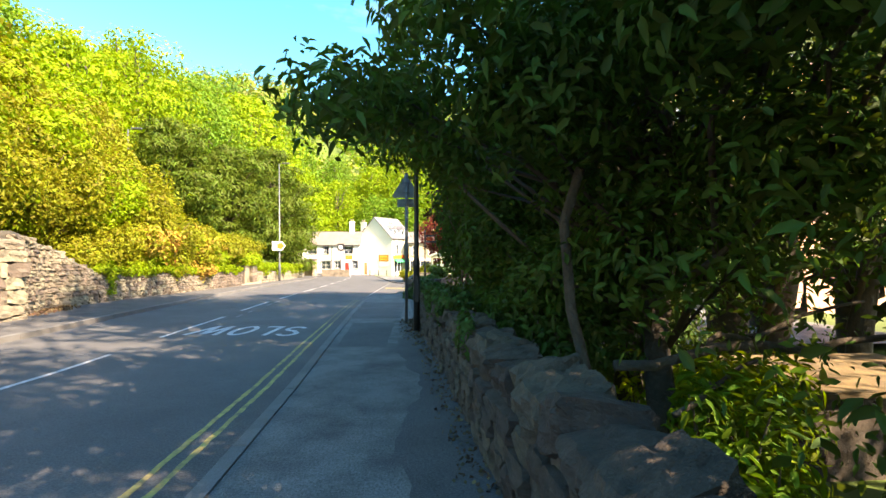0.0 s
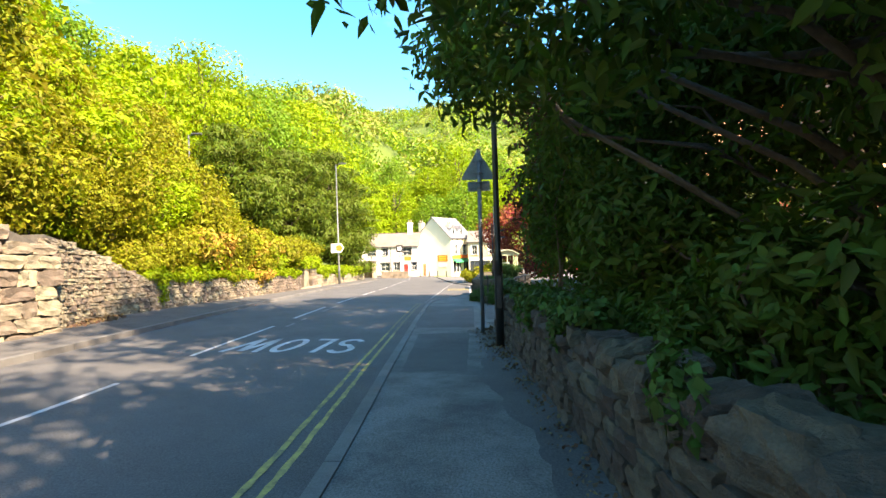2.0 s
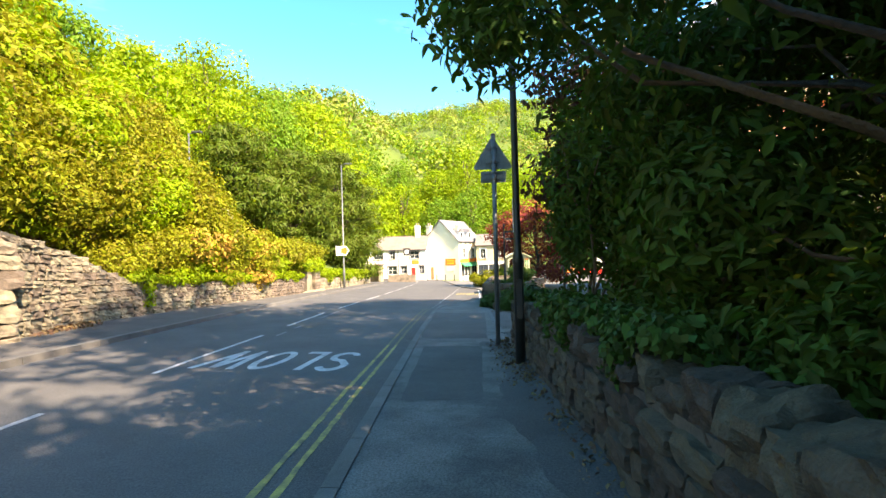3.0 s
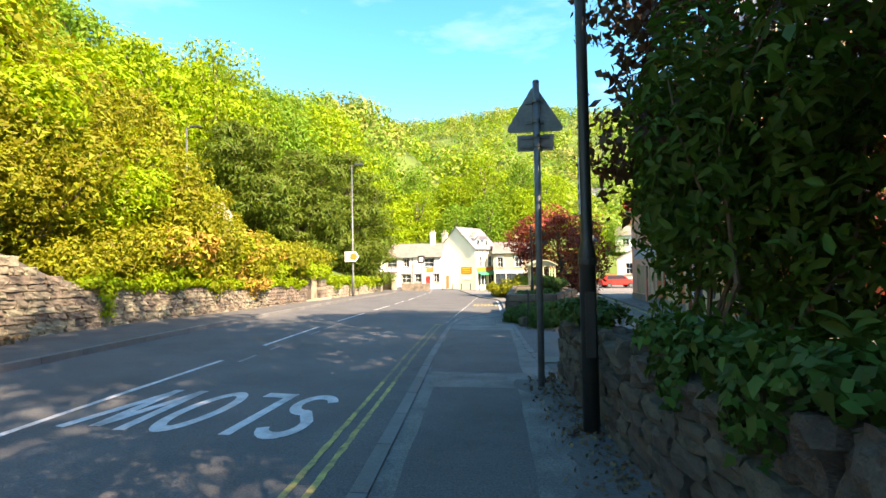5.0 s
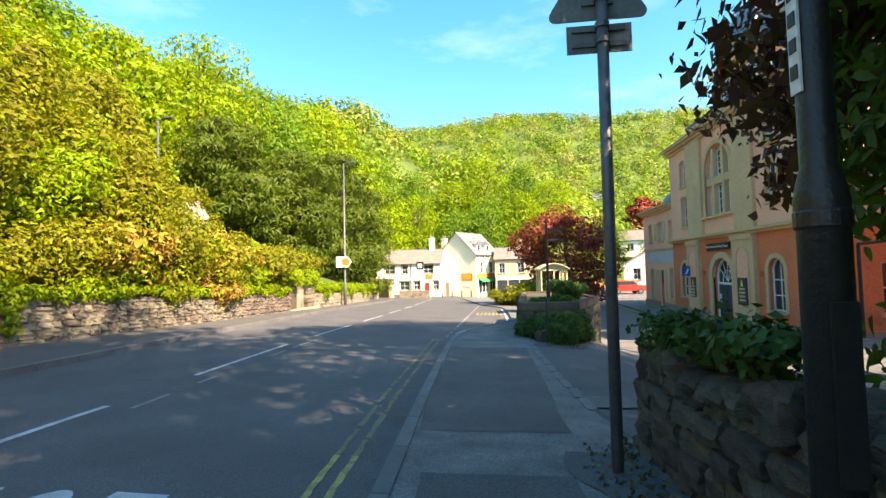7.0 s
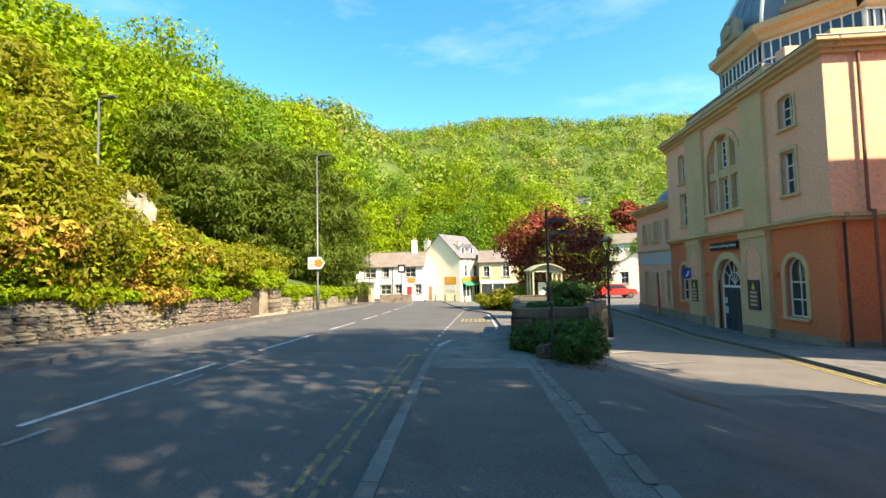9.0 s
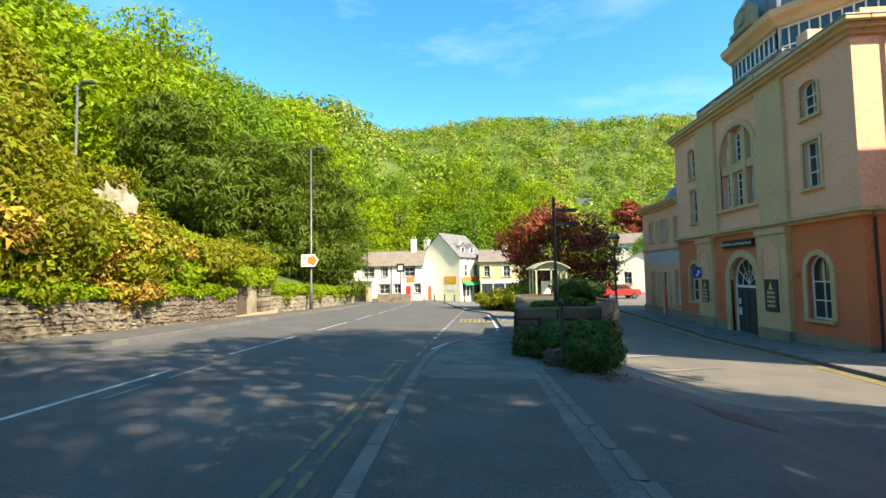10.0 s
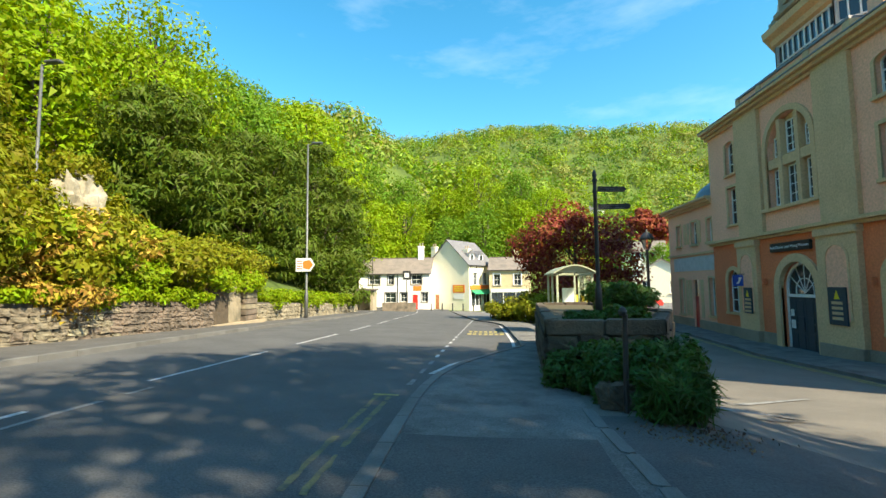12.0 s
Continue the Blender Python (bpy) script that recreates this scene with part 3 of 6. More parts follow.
# ---- walls across the road ----
def tall_pier():
    top = tagged(new("wall_tall"), "tall battered wall of large pale squared stones", "wall", kind="structure")
    lo = lambda y: g(-9.5, y) - 0.1
    face = lambda y: interp([(-20, -7.9), (0, -8.6), (11.8, -9.7)], y)
    hi = lambda y: g(-9.5, y) + interp([(-20, 4.2), (4, 3.6), (9, 2.9), (11.8, 1.9)], y)
    core = sheet_wall("wall_core", lambda y: face(y) - 0.05, lambda y: face(y) - 1.3, -20, 11.75, lo, hi, MORTAR)
    core.parent = top
    stone_rows(top, ROUGH_L, face, 1.0, 11.8, lo, lambda y: hi(y) - lo(y) - 0.05, 0.3, 0.5, 21, 1, 0.05, 260, STONE_L)


def retaining_wall():
    top = tagged(new("wall_road"), "low limestone retaining wall under overhanging shrubs", "wall", kind="structure")
    lo = lambda y: g(-11.5, y)
    hgt = lambda y: interp([(12, 2.2), (14.5, 1.9), (16, 1.3), (19, 1.0), (26, 0.95), (31.5, 1.15), (36, 1.0), (58, 0.9), (70, 0.8)], y)
    for k, (y0, y1) in enumerate(((11.9, 31.9), (36.0, 60.0))):
        core = sheet_wall("wall_core", lambda y: wl_(y) - 0.06, lambda y: wl_(y) - 0.6, y0, y1, lambda y: lo(y) - 0.3, lambda y: lo(y) + hgt(y), MORTAR)
        core.parent = top
    stone_rows(top, ROUGH_L, wl_, 11.9, 31.9, lo, hgt, 0.19, 0.36, 31, 1, 0.05, 290, STONE_L)
    stone_rows(top, ROUGH_L, wl_, 36.0, 60.0, lo, hgt, 0.24, 0.5, 33, 1, 0.05, 0, STONE_L)


tall_pier()
retaining_wall()


def gateway():
    """The dark recess in the wall, with its block pillar."""
    top = thing("gateway", pose(-12.4, 34, g(-12, 34)), "dark walled gateway recess with a banded stone pillar", "gateway")
    z = g(-12, 34)
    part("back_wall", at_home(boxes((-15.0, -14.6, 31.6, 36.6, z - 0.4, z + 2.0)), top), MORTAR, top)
    part("side_wall", at_home(boxes((-14.6, -11.95, 31.55, 31.9, z - 0.4, z + 1.35)), top), STONE_L, top)
    part("side_wall", at_home(boxes((-14.6, -12.6, 36.3, 36.6, z - 0.4, z + 1.6)), top), STONE_L, top)
    # lintel carried back as a slab, added to darken the recess beneath
    part("lintel", at_home(boxes((-14.6, -12.42, 31.9, 36.3, z + 1.72, z + 1.95), bevel=0.03), top), STONE_P, top)
    part("step", at_home(boxes((-13.2, -11.95, 32.0, 36.2, z - 0.1, z + 0.12), bevel=0.02), top), STONE_P, top)
    for k in range(7):
        part("pillar_block", at_home(boxes((-12.75, -12.2 + 0.02 * (k % 2), 34.9 - 0.03 * (k % 2), 35.9, z + 0.12 + 0.25 * k, z + 0.12 + 0.25 * k + 0.235), bevel=0.02), top), STONE_L, top)
    # dark panel stands in for the recess's shade; no door is known there
    part("door", at_home(boxes((-12.5, -12.4, 31.9, 33.85, z + 0.1, z + 1.72)), top), BARK, top, "dark panel standing in for shade in the recess")
    part("pier", at_home(boxes((-12.95, -12.4, 33.85, 34.85, z + 0.1, z + 1.72), bevel=0.03), top), STONE_L, top)


gateway()


def rock():
    bm = bmesh.new()
    bmesh.ops.create_icosphere(bm, subdivisions=4, radius=1)
    for v in bm.verts:
        n = noise.noise(v.co * 2.2) * 0.35 + noise.noise(v.co * 5) * 0.25 + noise.noise(v.co * 11) * 0.12
        v.co = Vector((v.co.x * 1.2, v.co.y * 2.0, v.co.z * 2.2)) * (1 + n)
    ob = link_bm("rock", bm, mat("white_limestone", (0.36, 0.33, 0.26), 0.9, (0.16, 0.14, 0.09), 0.8, 5, 1.0, 0.9))
    ob.location = (-17.0, 31.0, 3.3)
    ob.scale = (0.55, 0.55, 0.75)
    tagged(ob, "pale limestone outcrop showing through the ivy", "rock")


rock()


# ---- kerbs ----
def kerb_line(name, line, y0, y1, side, dz, label):
    top = tagged(new(name), label, "kerb", kind="structure")
    y = y0
    r = random.Random(2)
    while y < y1:
        ln = 0.9
        a, b = y, min(y + ln - 0.012, y1)
        vs = []
        for yy in (a, b):
            for dx in (0.0, KW):
                x = line(yy) + side * dx
                for z in (-0.16, dz + 0.004 - 0.003 * (dx == 0)):
                    vs.append((x, yy, g(x, yy) + z))
        fs = [(0, 1, 3, 2), (4, 6, 7, 5), (0, 4, 5, 1), (2, 3, 7, 6), (1, 5, 7, 3), (0, 2, 6, 4)]
        o = mesh_ob("kerbstone", vs, fs, KERB)
        o.parent = top
        y += ln


kerb_line("kerb", kr, -6, 46, 1, 0.012, "row of worn grey kerbstones")
kerb_line("kerb_far_side", kl, -4, 60, -1, 0.055, "row of grey kerbstones under the wall")
kerb_line("kerb_side_road", side_kerb, 15, 60, 1, 0.075, "row of grey kerbstones by the building")


WORN = [stone_mesh("edging_stone", 160 + i, KERB, 0.05, 1) for i in range(4)]


def stone_edging():
    top = tagged(new("edging"), "worn flat stone edging at the side road", "kerb", kind="structure")
    r = random.Random(8)
    y = 14.2
    while y < 20.5:
        ln = r.uniform(0.5, 0.8)
        x = pave_right(y + ln / 2)
        m = Matrix.LocRotScale((x, y + ln / 2, g(x, y + ln / 2) - 0.022), Euler((-0.042, 0, r.uniform(-0.03, 0.03))), (0.12, ln * 0.98, 0.07))
        lay("edging_stone", WORN[r.randrange(4)], top, m)
        y += ln


stone_edging()


# ---- street furniture ----
def warning_sign():
    top = thing("road_sign", pose(-0.25, 12.5, g(-0.25, 12.5)), "back of a grey triangular road sign on a steel post", "road sign")
    bm = tube(bmesh.new(), (0, 0, -0.2), (0.02, 0, 4.08), 0.044, 0.044, 14)
    part("post", bm, GREYMETAL, top, "grey galvanised steel post", True)
    part("post_cap", tube(bmesh.new(), (0.02, 0, 4.07), (0.02, 0, 4.1), 0.048, 0.04, 14), BLACKMETAL, top)

    def tri(w, zb, zt, r=0.05):
        pts = []
        for cx, cz, a0 in ((-w / 2 + r, zb + r, 150), (w / 2 - r, zb + r, 270), (0, zt - r * 1.6, 30)):
            for k in range(5):
                a = radians(a0 + 120 * k / 4)
                pts.append((cx + r * math.cos(a), cz + r * math.sin(a)))
        return pts

    back = mat("weathered_sign_back", (0.17, 0.19, 0.18), 0.6, (0.1, 0.12, 0.11), 4, 30, 0.1, 0.8)
    part("triangle", prism(tri(0.74, 3.42, 4.07), 0.06, 0.075, "y"), back, top, "dull grey back of a triangular plate")
    part("supplementary_plate", prism([(-0.24, 3.16), (0.25, 3.16), (0.25, 3.38), (-0.24, 3.38)], 0.06, 0.075, "y"), back, top)
    for z in (3.22, 3.34, 3.55, 3.82):
        bm = boxes((-0.2 if z < 3.5 else -0.12, 0.2 if z < 3.5 else 0.12, 0.042, 0.06, z - 0.018, z + 0.018))
        part("channel", bm, GREYMETAL, top)
        part("clip", tube(bmesh.new(), (0.015, 0, z - 0.02), (0.015, 0, z + 0.02), 0.054, 0.054, 12), GREYMETAL, top)


def near_lamp_post():
    top = thing("street_lamp", pose(0.03, 10.7, g(0, 10.7)), "tall black-painted steel lamp post beside the garden wall", "street lamp")
    prof = [(0.0, -0.2), (0.078, -0.2), (0.076, 1.55), (0.08, 1.56), (0.08, 1.64), (0.07, 1.7), (0.055, 1.76), (0.052, 3.5), (0.05, 8.4), (0.0, 8.4)]
    part("post", lathe(prof, 20), POSTPAINT, top, smooth=True)
    part("collar", lathe([(0.078, 1.54), (0.084, 1.55), (0.084, 1.6), (0.078, 1.61)], 20), POSTPAINT, top)
    part("access_door", boxes((-0.045, 0.045, -0.083, -0.072, 0.7, 1.3), bevel=0.004), POSTPAINT, top)
    part("number_plate", boxes((-0.06, -0.052, -0.028, 0.028, 2.02, 2.55)), WHITEPAINT, top, "white number strip on the post")
    for k in range(5):
        part("digit", boxes((-0.064, -0.06, -0.018, 0.018, 2.07 + 0.095 * k, 2.12 + 0.095 * k)), BLACKMETAL, top)
    bm = tube(bmesh.new(), (0, 0, 8.3), (-0.9, 0, 8.55), 0.03, 0.025)
    part("arm", bm, POSTPAINT, top)
    part("lantern", boxes((-1.45, -0.85, -0.12, 0.12, 8.5, 8.62), bevel=0.03), GREYMETAL, top)


def far_lamp_post(x, y, height, label, sign=False, arm=1):
    top = thing("street_lamp", pose(x, y, g(x, y)), label, "street lamp", "tall street lamps")
    part("post", lathe([(0, -0.2), (0.11, -0.2), (0.11, 1.5), (0.075, 1.6), (0.05, height), (0, height)], 12), GREYMETAL, top, smooth=True)
    part("arm", tube(bmesh.new(), (0, 0, height - 0.05), (0.5 * arm, -0.1, height + 0.02), 0.03), GREYMETAL, top)
    part("lantern", boxes((0.3 * arm, 0.95 * arm, -0.24, 0.02, height - 0.03, height + 0.09), bevel=0.03), GREYMETAL, top)
    return top


def direction_sign():
    """A white and brown flag sign on the lamp post across the road."""
    top = thing("direction_sign", pose(-12.25, 41.55, 1.75), "white and brown direction sign fixed to the lamp post", "road sign")
    part("panel", prism([(-0.55, -0.4), (0.35, -0.4), (0.62, 0.0), (0.35, 0.4), (-0.55, 0.4)], -0.03, 0.0, "y"), WHITEPAINT, top)
    part("brown_flag", prism([(-0.1, -0.2), (0.3, -0.3), (0.52, 0.0), (0.3, 0.3), (-0.1, 0.2)], -0.036, -0.03, "y"), ORANGE, top)
    for k in range(4):
        part("text_bar", boxes((-0.48, -0.14, -0.036, -0.03, -0.26 + 0.15 * k, -0.2 + 0.15 * k)), BROWNPAINT, top)
    part("clamp", boxes((-0.06, 0.14, 0.0, 0.18, -0.05, 0.05)), GREYMETAL, top)


warning_sign()
near_lamp_post()
far_lamp_post(-12.2, 41.7, 10.6, "tall grey steel street lamp by the wall")
far_lamp_post(-18.9, 31.2, 10.4, "grey street lamp among the hillside trees")
direction_sign()


def text_bm(body, size, depth=0.004):
    """Lettering as a mesh, standing in the x-z plane, middle at the origin."""
    cu = bpy.data.curves.new("lettering", "FONT")
    cu.body, cu.size, cu.align_x, cu.align_y, cu.extrude = body, size, "CENTER", "CENTER", depth
    ob = bpy.data.objects.new("lettering", cu)
    scene.collection.objects.link(ob)
    me = bpy.data.meshes.new_from_object(ob.evaluated_get(bpy.context.evaluated_depsgraph_get()))
    bpy.data.objects.remove(ob)
    bm = bmesh.new()
    bm.from_mesh(me)
    bpy.data.meshes.remove(me)
    bmesh.ops.transform(bm, matrix=Matrix.Rotation(radians(90), 4, "X"), verts=bm.verts)
    return bm


PLANT = [(-0.45, 22.6), (1.25, 22.5), (2.4, 25.3), (1.5, 28.9), (0.05, 28.9)]


def planter():
    top = thing("planter", pose(0.6, 25, g(0, 25)), "raised stone planter with a weathered coping at the corner", "planter")

    def grown(d, pts=PLANT):
        cx, cy = sum(p[0] for p in pts) / len(pts), sum(p[1] for p in pts) / len(pts)
        return [(cx + (x - cx) * (1 + d / 1.8), cy + (y - cy) * (1 + d / 3.2)) for x, y in pts]

    part("core", at_home(prism(grown(-0.05), -2.1, -0.26), top), MORTAR, top)
    part("soil", at_home(prism(grown(-0.3), -0.3, -0.1), top), EARTH, top)
    # coping slabs along each side
    ring = grown(0.07)
    inner = grown(-0.28)
    n = len(ring)
    for i in range(n):
        a, b, c, d = Vector(ring[i]), Vector(ring[(i + 1) % n]), Vector(inner[(i + 1) % n]), Vector(inner[i])
        k = max(1, round((b - a).length / 1.0))
        for j in range(k):
            s, e = j / k + 0.006, (j + 1) / k - 0.006
            q = [a.lerp(b, s), a.lerp(b, e), d.lerp(c, e), d.lerp(c, s)]
            bm = prism([tuple(v) for v in q], -0.26, -0.04 + 0.012 * ((i + j) % 2))
            bmesh.ops.bevel(bm, geom=bm.edges[:], offset=0.02, segments=2, affect="EDGES")
            part("coping_slab", at_home(bm, top), STONE, top)
    outer = grown(0.0)
    r = random.Random(3)
    for i in (0, 1, 4):
        a, b = Vector(outer[i]), Vector(outer[(i + 1) % n])
        d = (b - a).normalized()
        for row in range(6):
            s = 0.0
            while s < (b - a).length - 0.1:
                ln = r.uniform(0.35, 0.75)
                ln = min(ln, (b - a).length - s)
                p = a + d * (s + ln / 2)
                o = lay("stone", ROUGH[r.randrange(8)], None, Matrix.Identity(4))
                o.parent = top
                o.matrix_basis = top.matrix_world.inverted() @ Matrix.LocRotScale((p.x, p.y, -0.42 - 0.3 * row), Euler((0, 0, math.atan2(d.y, d.x) - math.pi / 2)), (0.14, ln * 0.97, 0.29))
                s += ln


planter()


def finger_post():
    top = thing("finger_post", pose(0.5, 23.3, 0.16), "black cast-iron pedestrian finger post in the planter", "signpost")
    prof = [(0, -0.4), (0.07, -0.4), (0.07, 0.25), (0.05, 0.3), (0.042, 0.4), (0.04, 1.9), (0.055, 1.93), (0.04, 1.97), (0.04, 2.1), (0.06, 2.13), (0.03, 2.17), (0.05, 2.22), (0.035, 2.28), (0.0, 2.33)]
    part("post", lathe([(r * 0.85, z) for r, z in prof], 14), BLACKMETAL, top, smooth=True)
    for z, ln, turn in ((1.98, 0.52, 10), (1.67, 0.56, 2)):
        bm = prism([(0.05, z - 0.045), (ln, z - 0.045), (ln + 0.04, z), (ln, z + 0.045), (0.05, z + 0.045)], -0.012, 0.012, "y")
        bmesh.ops.rotate(bm, cent=(0, 0, 0), matrix=Matrix.Rotation(radians(turn), 3, "Z"), verts=bm.verts)
        f = part("finger", bm, BLACKMETAL, top)
        for k in range(2):
            b2 = boxes((0.1, ln - 0.08 - 0.1 * k, -0.016, -0.012, z - 0.025 + 0.032 * k, z - 0.018 + 0.032 * k))
            bmesh.ops.rotate(b2, cent=(0, 0, 0), matrix=Matrix.Rotation(radians(turn), 3, "Z"), verts=b2.verts)
            part("text_bar", b2, GREYMETAL, f)


def heritage_lamp():
    top = thing("street_lamp", pose(4.93, 34, g(4.93, 34)), "black old-style lantern on an iron column", "street lamp")
    part("column", lathe([(0, -0.1), (0.16, -0.1), (0.14, 0.5), (0.08, 0.7), (0.06, 1.2), (0.05, 3.9), (0.08, 3.95), (0.04, 4.05), (0.1, 4.12), (0, 4.12)], 12), BLACKMETAL, top, smooth=True)
    part("glass", lathe([(0.1, 4.14), (0.24, 4.55)], 6), CLEAR, top)
    for k in range(6):
        a = k * math.pi / 3
        part("glazing_bar", tube(bmesh.new(), (0.1 * math.cos(a), 0.1 * math.sin(a), 4.13), (0.245 * math.cos(a), 0.245 * math.sin(a), 4.56), 0.012, 0.012, 5), BLACKMETAL, top)
    part("hood", lathe([(0.28, 4.55), (0.26, 4.6), (0.16, 4.74), (0.05, 4.82), (0.03, 4.92), (0.0, 4.95)], 12), BLACKMETAL, top, smooth=True)


def bus_shelter():
    x0, y0 = 1.3, 33.0
    top = thing("bus_shelter", pose(x0, y0, g(x0, y0)), "pale green bus shelter with a rounded roof and glass sides", "bus shelter")
    w, d, h = 1.25, 2.6, 2.5
    for x in (-0.05, w):
        for y in (0, d / 2, d):
            part("post", boxes((x - 0.04, x + 0.04, y - 0.04, y + 0.04, -0.1, h), bevel=0.008), SHELTERPAINT, top)
    for z in (0.28, 1.1, h - 0.06):
        part("rail", boxes((-0.05, w, -0.03, 0.03, z - 0.035, z + 0.035)), SHELTERPAINT, top)
        part("rail", boxes((-0.05, w, d - 0.03, d + 0.03, z - 0.035, z + 0.035)), SHELTERPAINT, top)
        part("rail", boxes((w - 0.03, w + 0.03, 0, d, z - 0.035, z + 0.035)), SHELTERPAINT, top)
    part("mullion", boxes((0.57, 0.63, -0.03, 0.03, 0.28, h)), SHELTERPAINT, top)
    for a in ((0.0, 0.56), (0.64, w - 0.05)):
        p = part("pane", boxes((a[0], a[1], -0.006, 0.006, 0.32, h - 0.1)), CLEAR, top)
        p.visible_shadow = False
    p = part("pane", boxes((w - 0.006, w + 0.006, 0.06, d - 0.06, 0.32, h - 0.1)), CLEAR, top)
    p.visible_shadow = False
    part("poster", boxes((0.35, 0.85, 1.4, 1.44, 1.2, 1.9)), WHITEPAINT, top, "bright printed notice inside the shelter")
    part("poster", boxes((0.85, 1.15, 2.4, 2.44, 1.1, 1.6)), YELLOWPAINT, top, "yellow notice inside the shelter")
    part("bench", boxes((0.75, 1.18, 0.4, 2.2, 0.45, 0.5), bevel=0.01), SHELTERPAINT, top)
    pts = [(-0.2 + (w + 0.35) * i / 12, h + 0.3 * math.sin(math.pi * i / 12)) for i in range(13)]
    bm = bmesh.new()
    for i in range(12):
        a, b = pts[i], pts[i + 1]
        box_pts = [(a[0], a[1]), (b[0], b[1]), (b[0], b[1] - 0.05), (a[0], a[1] - 0.05)]
        va = [bm.verts.new((x, -0.2, z)) for x, z in box_pts]
        vb = [bm.verts.new((x, d + 0.2, z)) for x, z in box_pts]
        for k in range(4):
            bm.faces.new((va[k], va[(k + 1) % 4], vb[(k + 1) % 4], vb[k]))
        bm.faces.new(va[::-1])
        bm.faces.new(vb)
    part("roof", bm, SHELTERPAINT, top, "pale curved roof")
    part("gable_panel", prism([(-0.2, h)] + pts + [(w + 0.15, h)], -0.02, 0.01, "y"), SHELTERPAINT, top)


finger_post()
heritage_lamp()
bus_shelter()


def iron_post():
    top = thing("railing_post", pose(0.12, 20.6, g(0, 20.6)), "short leaning dark iron post in the shrubs", "post")
    part("bar", tube(bmesh.new(), (0, 0, -0.1), (0.04, 0.05, 1.05), 0.03, 0.03), BLACKMETAL, top)
    part("finial", lathe([(0, 1.03), (0.04, 1.04), (0.05, 1.08), (0.03, 1.12), (0, 1.14)], 10), BLACKMETAL, top)


iron_post()


# ---- buildings ----
def outline(a, b, lo, hi, arch, n=14):
    """An opening's outline in (u, z); arch: a half round above hi, or a number for a flatter one."""
    pts = [(a, lo), (b, lo), (b, hi)]
    if arch:
        c, r = (a + b) / 2, (b - a) / 2
        rz = r if arch is True else arch
        pts += [(c + r * math.cos(math.pi * i / n), hi + rz * math.sin(math.pi * i / n)) for i in range(1, n)]
    return pts + [(a, hi)]


def pierced(u0, u1, z0, z1, holes, thick):
    """A wall in local (depth, u, z) with openings through it."""
    us = sorted({u0, u1, *[h[0] for h in holes], *[h[1] for h in holes]})
    tops = []
    for a, b, lo, hi, arch in holes:
        tops.append(hi + (0 if not arch else ((b - a) / 2 if arch is True else arch)))
    zs = sorted({z0, z1, *[h[2] for h in holes], *tops})
    bm = bmesh.new()
    for ua, ub in zip(us, us[1:]):
        run = None
        for za, zb in list(zip(zs, zs[1:])) + [(None, None)]:
            solid = za is not None and not any(h[0] - 1e-6 <= ua and ub <= h[1] + 1e-6 and h[2] - 1e-6 <= za and zb <= t + 1e-6 for h, t in zip(holes, tops))
            if solid:
                run = (run[0] if run else za, zb)
            elif run:
                box(bm, 0, thick, ua, ub, run[0], run[1])
                run = None
    for (a, b, lo, hi, arch), t in zip(holes, tops):
        if not arch:
            continue
        c, r, n = (a + b) / 2, (b - a) / 2, 14
        rz = t - hi
        for s in (1, -1):
            arcp = [(c + s * r * math.cos(math.pi / 2 * i / n), hi + rz * math.sin(math.pi / 2 * i / n)) for i in range(n + 1)]
            for p, q in zip(arcp, arcp[1:]):
                lowp, highp = p, q
                v = [bm.verts.new((x, *w)) for x in (0, thick) for w in (lowp, highp, (highp[0], t), (lowp[0], t))]
                for f in ((0, 1, 2, 3), (4, 7, 6, 5), (0, 4, 5, 1), (1, 5, 6, 2), (3, 2, 6, 7), (0, 3, 7, 4)):
                    try:
                        bm.faces.new([v[i] for i in f])
                    except ValueError:
                        pass
    bmesh.ops.recalc_face_normals(bm, faces=bm.faces)
    return bm


def ring(outer, inner, d0, d1):
    bm = bmesh.new()
    vs = [[bm.verts.new((d, u, z)) for u, z in o] for d in (d0, d1) for o in (outer, inner)]
    n = len(outer)
    for i in range(n):
        j = (i + 1) % n
        for a, b in ((0, 1), (1, 3), (3, 2), (2, 0)):
            bm.faces.new((vs[a][i], vs[a][j], vs[b][j], vs[b][i]))
    bmesh.ops.recalc_face_normals(bm, faces=bm.faces)
    return bm


def flat(o, d):
    bm = bmesh.new()
    bm.faces.new([bm.verts.new((d, u, z)) for u, z in o])
    bmesh.ops.triangulate(bm, faces=bm.faces[:])
    return bm


